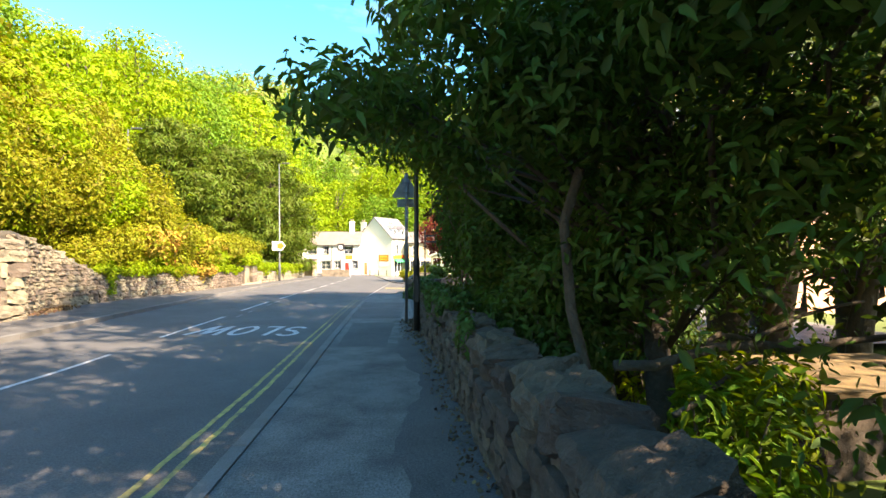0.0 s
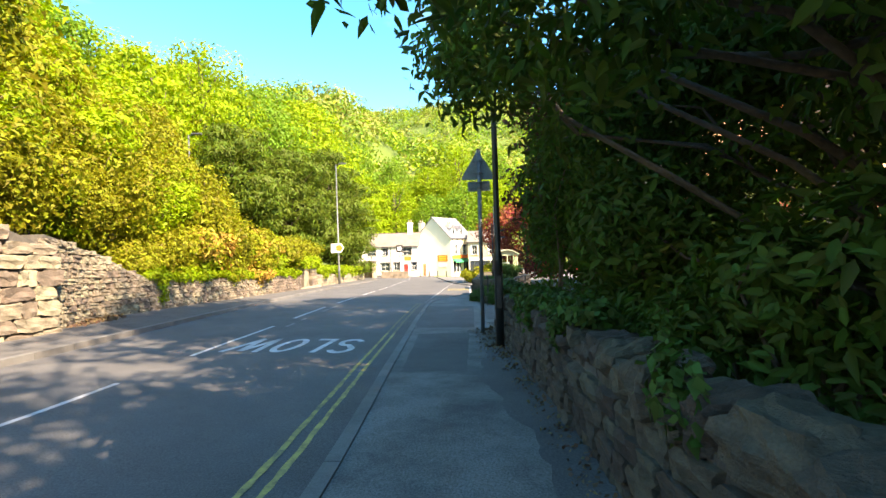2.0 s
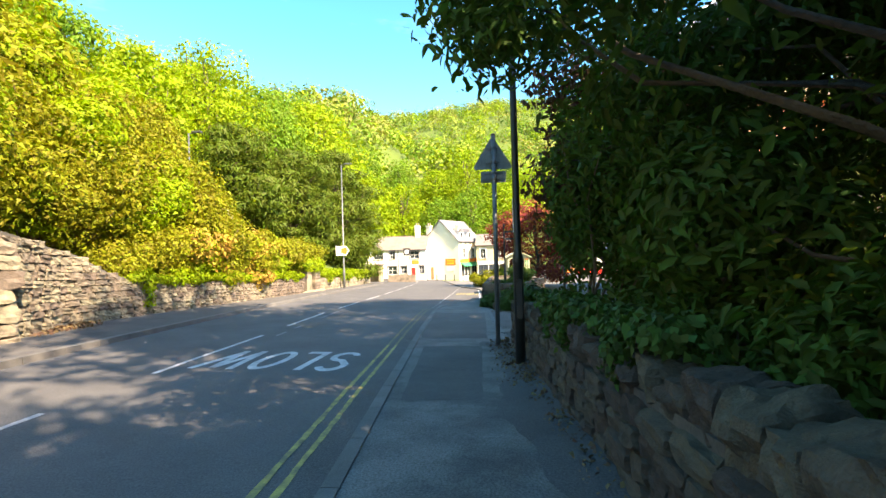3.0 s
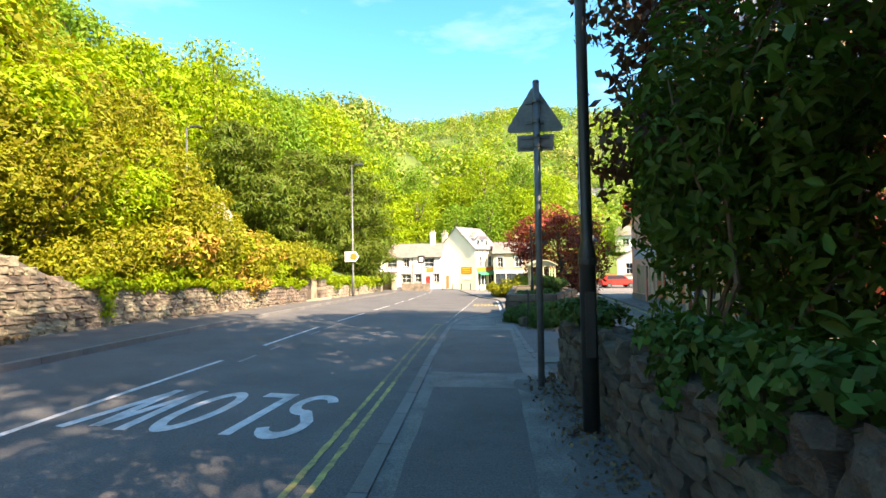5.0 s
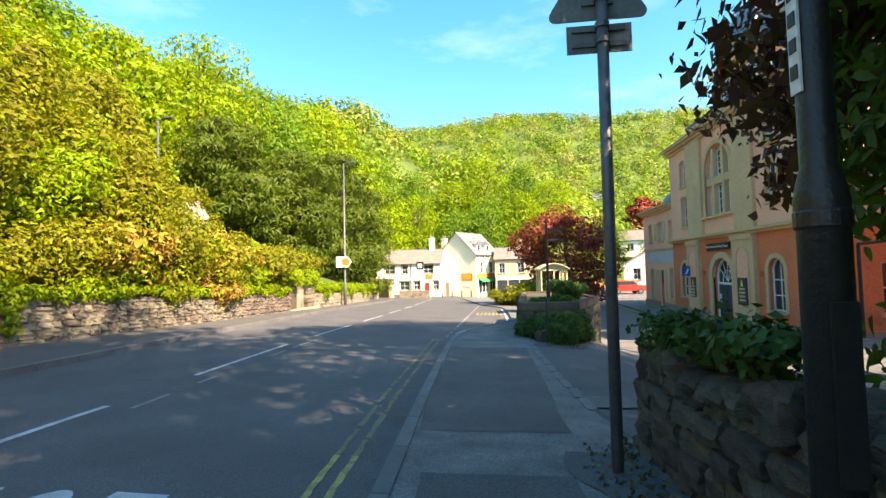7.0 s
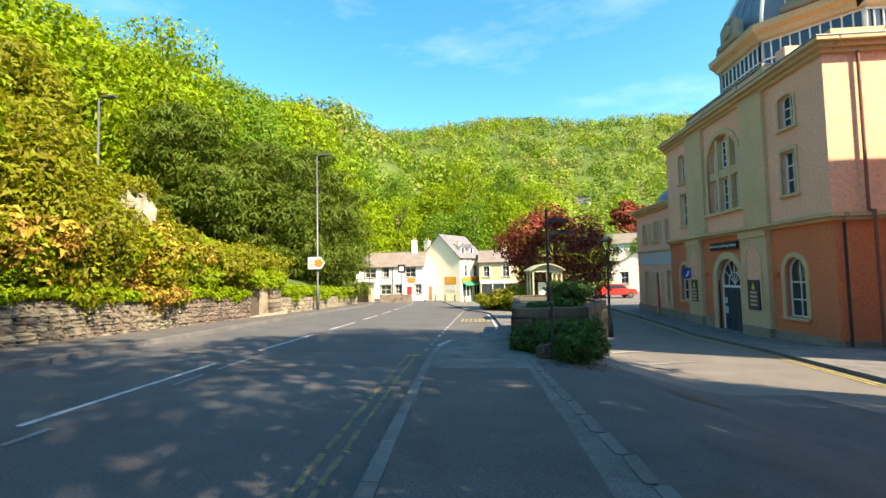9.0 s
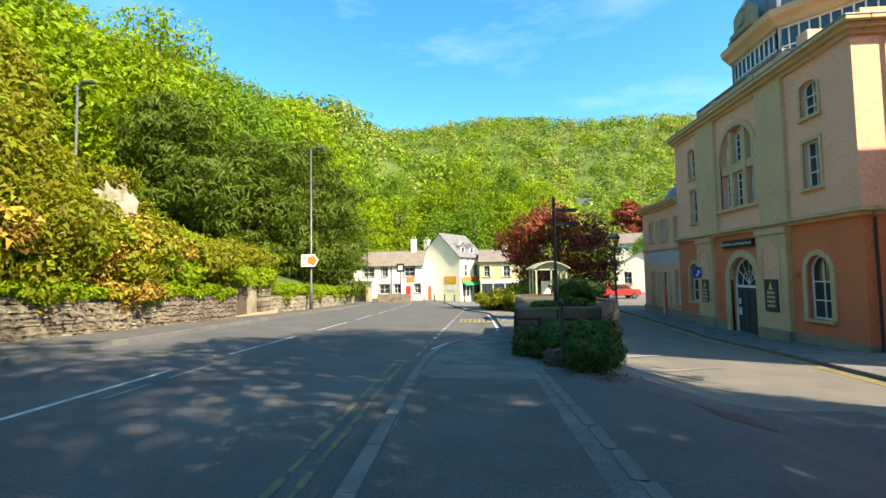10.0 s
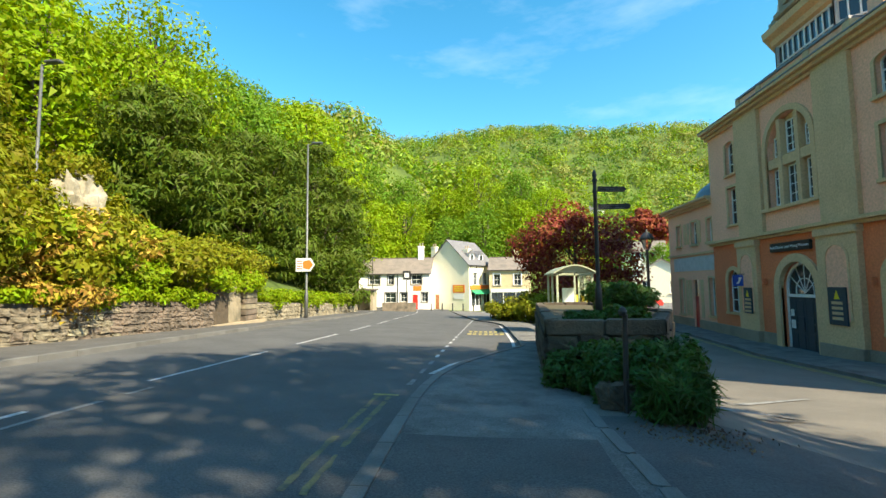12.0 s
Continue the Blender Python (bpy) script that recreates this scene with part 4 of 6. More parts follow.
class Face:
    """One face of a building: local (depth, u, z), set into the thing's own coordinates by m."""

    def __init__(self, top, m):
        self.top, self.m = top, m

    def put(self, name, bm, material, parent=None, label=""):
        bmesh.ops.transform(bm, matrix=self.m, verts=bm.verts)
        bmesh.ops.recalc_face_normals(bm, faces=bm.faces)
        return part(name, bm, material, parent or self.top, label)

    def window(self, a, b, lo, hi, arch=False, frame=None, surround=None, sill=None, bars=(1, 1), depth=0.16, fw=0.06, sw=0.14, name="window"):
        frame = frame or WHITEPAINT
        o = outline(a, b, lo, hi, arch)
        inner = outline(a + fw, b - fw, lo + fw, hi - (0 if arch else fw), arch if arch in (True, False) else arch * 0.8)
        w = self.put(name, ring(o, inner, depth, depth + 0.06), frame)
        topz = hi + (0 if not arch else ((b - a) / 2 if arch is True else arch))
        bm = bmesh.new()
        for i in range(bars[0]):
            u = a + (b - a) * (i + 1) / (bars[0] + 1)
            box(bm, depth + 0.005, depth + 0.05, u - 0.018, u + 0.018, lo + fw, topz - fw)
        for i in range(bars[1]):
            z = lo + (hi - lo + (0.5 * (topz - hi))) * (i + 1) / (bars[1] + 1)
            box(bm, depth + 0.003, depth + 0.055, a + fw, b - fw, z - 0.022, z + 0.022)
        if bars[0] or bars[1]:
            self.put("glazing_grid", bm, frame, w)
        else:
            bm.free()
        self.put("pane", flat(o, depth + 0.045), GLASS, w)
        if surround:
            self.put("surround", ring(outline(a - sw, b + sw, lo, hi + (0 if arch else sw), arch if arch in (True, False) else arch), outline(a, b, lo, hi, arch), -0.05, 0.02), surround, w)
        if sill:
            self.put("sill", boxes((-0.12, depth, a - 0.16, b + 0.16, lo - 0.12, lo), bevel=0.012), sill, w)
        return w


def museum():
    ox, oy, oz = 11.0, 35.0, -2.4
    top = thing("museum_building", pose(ox, oy, oz), "peach and terracotta pavilion with buff pilasters and a lead dome", "building")
    inv = Matrix.Translation((-ox, -oy, -oz))
    west = Face(top, inv @ Matrix.Translation((11.0, 0, 0)))
    south = Face(top, inv @ Matrix(((0, 1, 0, 0), (1, 0, 0, 28.2), (0, 0, 1, 0), (0, 0, 0, 1))))
    low = [(29.65, 30.8, -1.15, 0.6, True), (33.85, 36.0, -2.6, 0.2, True), (39.15, 40.24, -1.05, 0.52, True)]
    high = [(29.75, 30.6, 6.3, 7.4, 0.2), (29.8, 30.62, 3.67, 5.38, False), (39.04, 39.8, 5.94, 7.4, 0.2), (38.97, 39.78, 3.37, 5.23, False), (33.6, 36.42, 3.65, 6.1, True)]
    west.put("ground_floor_wall", pierced(28.2, 41.6, -3.0, 2.38, low, 0.45), RED, label="terracotta-red rendered wall")
    west.put("upper_wall", pierced(28.2, 41.6, 2.6, 8.5, high, 0.45), PEACH, label="peach rendered wall")
    south.put("ground_floor_wall", pierced(11.45, 26, -3.0, 2.38, [(13.6, 14.7, -1.1, 0.9, False)], 0.45), RED)
    south.put("upper_wall", pierced(11.45, 26, 2.6, 8.5, [(13.3, 14.0, 3.9, 5.4, False), (15.2, 16.2, 3.9, 5.4, False)], 0.45), PEACH)
    # inside, so that the openings are dark rooms
    west.put("inner_wall", boxes((3.0, 3.2, 28.6, 41.2, -3, 8.5)), GREYPLINTH)
    west.put("floor_slab", boxes((0.45, 3.0, 28.65, 41.2, 2.3, 2.55)), GREYPLINTH)
    west.put("floor_slab", boxes((0.45, 15, 28.65, 41.5, 8.3, 8.45)), GREYPLINTH)
    west.put("back_wall", boxes((14.6, 15.0, 28.65, 41.6, -3, 8.5)), PEACH)
    west.put("north_wall", boxes((0.45, 14.6, 41.15, 41.6, -3, 8.5)), PEACH)
    # plinth, courses, cornice
    for a, b in ((28.1, 31.6), (38.95, 41.6)):
        west.put("plinth", boxes((-0.1, 0.1, a, b, -3.0, -1.75), bevel=0.02), GREYPLINTH)
    for a, b in ((33.55, 33.6), (36.3, 37.4)):
        west.put("plinth", boxes((-0.08, 0.1, a, b, -3.0, -1.75)), GREYPLINTH)
    south.put("plinth", boxes((-0.1, 0.1, 11.12, 26, -3.0, -1.75), bevel=0.02), GREYPLINTH)
    for f, a, b, c in ((west, 28.2, 41.75, 1.0), (south, 11.32, 26, 0.0)):
        for d, z0, z1 in ((0.16, 2.38, 2.5), (0.3, 2.504, 2.6), (0.2, 2.604, 2.66)):
            f.put("string_course", boxes((-d, 0.2, a - d * c, b, z0, z1), bevel=0.015), BUFF)
        for d, z0, z1 in ((0.14, 8.3, 8.45), (0.3, 8.454, 8.6), (0.46, 8.604, 8.74)):
            f.put("cornice", boxes((-d, 0.3, a - d * c, b, z0, z1), bevel=0.015), BUFF)
        f.put("gutter_lead", boxes((-0.48, 0.3, a - 0.48 * c, b, 8.745, 8.79)), LEAD)
    west.put("parapet", boxes((-0.05, 0.35, 31.4, 38.3, 8.79, 9.3)), PEACH)
    west.put("parapet_coping", boxes((-0.12, 0.42, 31.3, 38.4, 9.3, 9.42), bevel=0.015), LEAD)
    for y in (31.3, 33.3, 36.4, 38.1):
        west.put("parapet_block", boxes((-0.1, 0.38, y, y + 0.35, 8.79, 9.34), bevel=0.015), BUFF)
    west.put("parapet_panel", boxes((-0.075, 0.0, 33.8, 36.2, 8.9, 9.2), bevel=0.01), BUFF)
    south.put("parapet", boxes((0.0, 0.35, 11.36, 26, 8.79, 9.2)), BUFF)
    west.put("chimney", boxes((0.3, 1.0, 30.5, 31.1, 8.8, 9.75), bevel=0.03), PEACH)
    # pilasters
    for a, b in ((31.6, 33.5), (37.35, 38.92)):
        west.put("pilaster", boxes((-0.2, 0.05, a, b, -1.75, 2.3)), BUFF)
        west.put("pilaster_foot", boxes((-0.28, 0.05, a - 0.05, b + 0.05, -3.0, -1.75), bevel=0.02), GREYPLINTH)
        west.put("pilaster_cap", boxes((-0.27, 0.05, a - 0.06, b + 0.06, 2.12, 2.38), bevel=0.02), BUFF)
        c = (a + b) / 2
        west.put("arched_panel", ring(outline(c - 0.58, c + 0.58, -0.9, 1.25, True), outline(c - 0.5, c + 0.5, -0.9, 1.25, True), -0.235, -0.19), BUFF)
        west.put("panel_fill", flat(outline(c - 0.5, c + 0.5, -0.9, 1.25, True), -0.204), PEACH)
    for a, b in ((31.48, 33.2), (36.75, 38.67)):
        west.put("pilaster", boxes((-0.16, 0.05, a, b, 2.66, 8.3)), BUFF)
    # windows
    west.window(29.65, 30.8, -1.15, 0.6, True, surround=BUFF, sill=BUFF, bars=(1, 2), sw=0.2)
    west.window(39.15, 40.24, -1.05, 0.52, True, surround=BUFF, sill=BUFF, bars=(1, 2), sw=0.2)
    for a, b, lo, hi, arch in high[:4]:
        west.window(a, b, lo, hi, arch, surround=BUFF, sill=BUFF, bars=(1, 2), sw=0.13)
    # the great arched window of three lights
    w = west.put("great_window", ring(outline(33.35, 36.67, 3.65, 6.1, True), outline(33.6, 36.42, 3.65, 6.1, True), -0.07, 0.05), BUFF)
    west.put("sill", boxes((-0.16, 0.2, 33.2, 36.8, 3.5, 3.65), bevel=0.02), BUFF, w)
    west.put("back_panel", flat(outline(33.6, 36.42, 3.65, 6.1, True), 0.3), BUFF, w)
    for u in (34.35, 35.45):
        west.put("mullion", boxes((0.0, 0.32, u - 0.02, u + 0.2, 3.65, 7.35)), BUFF, w)
    west.put("transom", boxes((0.04, 0.31, 33.65, 36.4, 5.35, 5.75)), BUFF, w)
    for a, b, lo, hi in ((34.65, 35.35, 3.7, 5.3), (34.65, 35.35, 5.85, 7.2), (33.75, 34.2, 3.75, 5.3), (35.8, 36.25, 3.75, 5.3), (33.85, 34.2, 5.85, 6.7), (35.8, 36.15, 5.85, 6.7)):
        p = west.put("sash", ring(outline(a, b, lo, hi, False), outline(a + 0.05, b - 0.05, lo + 0.05, hi - 0.05, False), 0.2, 0.27), WHITEPAINT, w)
        west.put("pane", flat(outline(a, b, lo, hi, False), 0.24), GLASS, p)
        bm = bmesh.new()
        box(bm, 0.205, 0.25, (a + b) / 2 - 0.018, (a + b) / 2 + 0.018, lo, hi)
        for k in range(1, 4):
            z = lo + (hi - lo) * k / 4
            box(bm, 0.207, 0.252, a, b, z - 0.016, z + 0.016)
        west.put("glazing_grid", bm, WHITEPAINT, p)
    # door
    d = west.put("entrance", ring(outline(33.52, 36.33, -2.6, 0.2, True), outline(33.85, 36.0, -2.6, 0.2, True), -0.1, 0.1), BUFF, label="buff arched door surround")
    west.put("door_frame", ring(outline(33.85, 36.0, -2.6, 0.2, True), outline(33.95, 35.9, -2.6, 0.2, True), 0.2, 0.3), WHITEPAINT, d)
    west.put("transom", boxes((0.18, 0.32, 33.9, 35.95, -0.16, -0.04)), WHITEPAINT, d)
    west.put("fanlight", flat(outline(33.95, 35.9, -0.1, 0.2, True), 0.27), GLASS, d)
    bm = bmesh.new()
    for k in range(1, 6):
        a = math.pi * k / 6
        tube(bm, (0.25, 34.925, 0.0), (0.25, 34.925 + 0.97 * math.cos(a), 0.2 + 0.97 * math.sin(a)), 0.018, 0.018, 5)
    west.put("fanlight_tracery", bm, WHITEPAINT, d)
    west.put("fanlight_tracery", ring(outline(34.4, 35.45, -0.05, 0.1, True), outline(34.43, 35.42, -0.05, 0.1, True), 0.23, 0.26), WHITEPAINT, d)
    for a, b in ((33.95, 34.915), (34.935, 35.9)):
        leafd = west.put("door_leaf", boxes((0.24, 0.3, a, b, -2.45, -0.16)), DARKPAINT, label="dark blue-green panelled door leaf")
        for z0, z1 in ((-2.3, -1.6), (-1.5, -0.95), (-0.85, -0.3)):
            for u0, u1 in ((a + 0.1, a + 0.44), (a + 0.54, b - 0.1)):
                west.put("door_panel", boxes((0.215, 0.245, u0, u1, z0, z1), bevel=0.012), DARKPAINT, leafd)
        west.put("knob", boxes((0.19, 0.22, a + 0.44, a + 0.5, -1.25, -1.18)), GREYMETAL, leafd)
    for u, z, s in ((35.6, -0.75, 0.2), (35.55, -1.2, 0.25), (34.05, -1.0, 0.22)):
        west.put("notice", boxes((0.2, 0.21, u, u + s, z - s, z + s * 0.4)), WHITEPAINT, d)
    # name board
    s = west.put("name_board", boxes((-0.14, -0.02, 33.9, 36.4, 1.72, 2.1), bevel=0.03), BLACKMETAL, label="dark name board with white letters")
    bm = text_bm("Peak District Lead Mining Museum", 0.17)
    bmesh.ops.transform(bm, matrix=Matrix.Translation((-0.146, 35.15, 1.91)) @ Matrix.Rotation(radians(-90), 4, "Z"), verts=bm.verts)
    west.put("lettering", bm, WHITEPAINT, s)
    # notices
    for a, b, lo, hi in ((37.75, 38.4, -1.0, 0.2), (32.15, 33.0, -1.05, 0.27)):
        s = west.put("notice_board", boxes((-0.26, -0.21, a, b, lo, hi), bevel=0.01), DARKPAINT)
        c = (a + b) / 2
        west.put("emblem", prism([(c - 0.13, hi - 0.42), (c + 0.13, hi - 0.42), (c, hi - 0.1)], -0.268, -0.262, "x"), YELLOWPAINT, s)
        for k in range(4):
            west.put("text_bar", boxes((-0.268, -0.262, c - 0.25, c + 0.25, hi - 0.6 - 0.18 * k, hi - 0.5 - 0.18 * k)), BUFF, s)
    # projecting blue sign
    s = west.put("hanging_sign", boxes((-0.75, -0.28, 38.3, 38.34, 0.28, 0.8), bevel=0.008), BLUEPAINT, label="small projecting blue sign with a white symbol")
    west.put("symbol", prism([(-0.62, 0.38), (-0.5, 0.38), (-0.42, 0.52), (-0.36, 0.7), (-0.5, 0.68), (-0.5, 0.55)], 38.29, 38.299, "y"), WHITEPAINT, s)
    west.put("bracket", boxes((-0.75, -0.2, 38.31, 38.33, 0.82, 0.85)), BLACKMETAL, s)
    # rainwater pipes and small fixtures
    bm = tube(bmesh.new(), (12.1, 28.08, 8.3), (12.1, 28.08, 2.7), 0.055)
    tube(bm, (12.1, 27.85, 2.7), (12.1, 27.85, -2.3), 0.055)
    tube(bm, (12.1, 28.08, 2.75), (12.1, 27.85, 2.6), 0.055)
    bmesh.ops.transform(bm, matrix=inv, verts=bm.verts)
    part("downpipe", bm, mat("pipe_paint", (0.25, 0.09, 0.06), 0.5, (0.16, 0.06, 0.05), 5, 40, 0.1, 0.6), top, "red-brown cast-iron downpipe")
    bm = tube(bmesh.new(), (12.6, 27.9, 1.6), (12.6, 27.9, -2.3), 0.06)
    tube(bm, (12.6, 27.9, 1.6), (15.5, 27.9, 1.9), 0.06)
    tube(bm, (11.25, 28.05, 2.3), (11.25, 28.05, -2.3), 0.05)
    bmesh.ops.transform(bm, matrix=inv, verts=bm.verts)
    part("downpipe", bm, BLACKMETAL, top, "black cast-iron downpipe")
    for u in (31.15, 36.9):
        west.put("alarm_box", boxes((-0.18, -0.0, u, u + 0.16, 0.35, 0.6), bevel=0.02), RED)
    south.window(13.3, 14.0, 3.9, 5.4, False, sill=BUFF, surround=BUFF, bars=(0, 1))
    south.window(15.2, 16.2, 3.9, 5.4, False, sill=BUFF, surround=BUFF, bars=(1, 1))
    south.window(13.6, 14.7, -1.1, 0.9, False, sill=BUFF, bars=(0, 1))
    # drum and dome
    cx, cy, R = 17.6, 36.6, 5.0
    dm = inv @ Matrix.Translation((cx, cy, 0))
    seg, st = 8, math.pi / 8

    def octa(name, prof, material, label="", n=8):
        bm = lathe(prof, n, 2 * math.pi, st)
        bmesh.ops.transform(bm, matrix=dm, verts=bm.verts)
        return part(name, bm, material, top, label)

    octa("drum", [(R - 0.15, 8.4), (R - 0.15, 12.4)], WHITEPAINT)
    octa("drum_glass", [(R - 0.13, 10.2), (R - 0.13, 11.9)], GLASS, "dark clerestory glazing")
    for k in range(8):
        a0 = st + k * math.pi / 4
        p, q = Vector((R * math.cos(a0), R * math.sin(a0), 0)), Vector((R * math.cos(a0 + math.pi / 4), R * math.sin(a0 + math.pi / 4), 0))
        bm = bmesh.new()
        for j in range(11):
            c = p.lerp(q, j / 10)
            tube(bm, c * 0.985 + Vector((0, 0, 10.1)), c * 0.985 + Vector((0, 0, 12.0)), 0.1 if j in (0, 10) else 0.035, None, 6)
        for z in (10.15, 11.05, 11.95):
            tube(bm, p * 0.985 + Vector((0, 0, z)), q * 0.985 + Vector((0, 0, z)), 0.045, None, 6)
        bmesh.ops.transform(bm, matrix=dm, verts=bm.verts)
        part("glazing_frame", bm, WHITEPAINT, top)
    octa("drum_cornice", [(R - 0.1, 12.0), (R + 0.15, 12.05), (R + 0.2, 12.3), (R + 0.5, 12.45), (R + 0.55, 12.75), (R - 0.2, 12.85)], BUFF)
    octa("drum_base", [(R + 0.05, 8.4), (R + 0.05, 10.1), (R - 0.1, 10.1)], PEACH)
    dome = [(R * 0.97 * math.cos(math.pi / 2 * i / 12), 12.8 + 5.6 * math.sin(math.pi / 2 * i / 12)) for i in range(12)] + [(0.02, 18.4)]
    octa("dome", dome, LEAD, "grey lead dome with standing ribs", 8)
    for k in range(8):
        for j in range(4):
            a = st + (k + j / 4) * math.pi / 4
            f = math.cos(math.pi / 8) / math.cos(((k + j / 4) * math.pi / 4) % (math.pi / 4) - math.pi / 8)
            bm = bmesh.new()
            for (r0, z0), (r1, z1) in zip(dome[:-1], dome[1:]):
                tube(bm, (r0 * f * math.cos(a), r0 * f * math.sin(a), z0), (r1 * f * math.cos(a), r1 * f * math.sin(a), z1), 0.09 if j == 0 else 0.045, None, 6)
            bmesh.ops.transform(bm, matrix=dm, verts=bm.verts)
            part("rib", bm, WHITEPAINT if j == 0 else LEAD, top)
        a = k * math.pi / 4
        bm = bmesh.new()
        box(bm, R - 0.35, R + 0.15, -0.7, 0.7, 12.8, 13.9, 0.05)
        box(bm, R - 0.4, R + 0.25, -0.95, 0.95, 12.8, 13.1, 0.05)
        box(bm, R - 0.3, R + 0.1, -0.4, 0.4, 13.9, 14.25, 0.08)
        bmesh.ops.create_cone(bm, cap_ends=True, segments=20, radius1=0.38, radius2=0.38, depth=0.6, matrix=Matrix.Translation((R, 0, 13.5)) @ Matrix.Rotation(math.pi / 2, 4, "Y"))
        bmesh.ops.transform(bm, matrix=dm @ Matrix.Rotation(a, 4, "Z"), verts=bm.verts)
        part("aedicule", bm, STONE_P, top, "stone ornament at the foot of the dome")


museum()


def museum_wing():
    ox, oy, oz = 11.1, 44.7, -2.4
    top = thing("museum_wing", pose(ox, oy, oz), "lower pink wing with plain sash windows", "building")
    inv = Matrix.Translation((-ox, -oy, -oz))
    west = Face(top, inv @ Matrix.Translation((11.1, 0, 0)))
    up = [(45.95, 46.5, 2.8, 4.1, False), (43.65, 44.4, 2.75, 4.1, False), (41.85, 42.4, 2.75, 4.05, False)]
    lo = [(45.85, 46.4, -1.55, 0.65, False), (43.85, 44.55, -2.6, 0.6, False), (41.8, 42.45, -1.4, 0.7, False)]
    west.put("wall", pierced(41.65, 47.9, -3, 5.0, up + lo, 0.4), PEACH)
    west.put("band", boxes((-0.02, 0.02, 41.7, 47.2, 1.15, 2.0)), mat("pale_blue_band", (0.5, 0.52, 0.53), 0.8), label="pale grey painted band")
    west.put("plinth", boxes((-0.06, 0.1, 41.65, 43.8, -3, -1.75)), GREYPLINTH)
    west.put("plinth", boxes((-0.06, 0.1, 44.6, 47.95, -3, -1.75)), GREYPLINTH)
    west.put("string_course", boxes((-0.1, 0.1, 41.65, 48.0, 2.1, 2.22)), BUFF)
    west.put("cornice", boxes((-0.15, 0.3, 41.65, 48.05, 4.85, 5.0), (-0.3, 0.3, 41.65, 48.2, 5.0, 5.15), (-0.42, 0.3, 41.65, 48.3, 5.15, 5.28)), BUFF)
    west.put("end_wall", boxes((0.4, 12, 47.5, 47.9, -3, 5.0)), PEACH)
    west.put("roof_slab", boxes((0.3, 12, 41.65, 47.9, 5.0, 5.2)), LEAD)
    west.put("inner_wall", boxes((2.0, 2.2, 41.7, 47.5, -3, 5)), GREYPLINTH)
    for a, b, z0, z1, _ in up:
        west.window(a, b, z0, z1, False, surround=BUFF, sill=BUFF, bars=(0, 1), sw=0.1)
    for i in (0, 2):
        a, b, z0, z1, _ = lo[i]
        west.window(a, b, z0, z1, False, surround=BUFF, sill=BUFF, bars=(0, 1), sw=0.1)
    west.put("door", boxes((0.1, 0.16, 43.85, 44.55, -2.5, -0.4)), REDPAINT, label="red painted door")
    west.put("overlight", boxes((0.12, 0.15, 43.85, 44.55, -0.4, 0.6)), GLASS)
    for u in (44.75, 43.2, 45.2):
        west.put("blind_panel", boxes((-0.04, 0.02, u, u + 0.3, 2.8, 4.1)), BUFF)
        west.put("blind_panel", boxes((-0.04, 0.02, u, u + 0.3, -1.6, 0.6)), BUFF)
    bm = lathe([(2.7 * math.cos(math.pi / 2 * i / 8), 5.25 + 1.7 * math.sin(math.pi / 2 * i / 8)) for i in range(9)], 20)
    bmesh.ops.transform(bm, matrix=inv @ Matrix.Translation((14.0, 43.9, 0)), verts=bm.verts)
    part("curved_roof", bm, LEAD, top, "dark lead curved roof")


museum_wing()


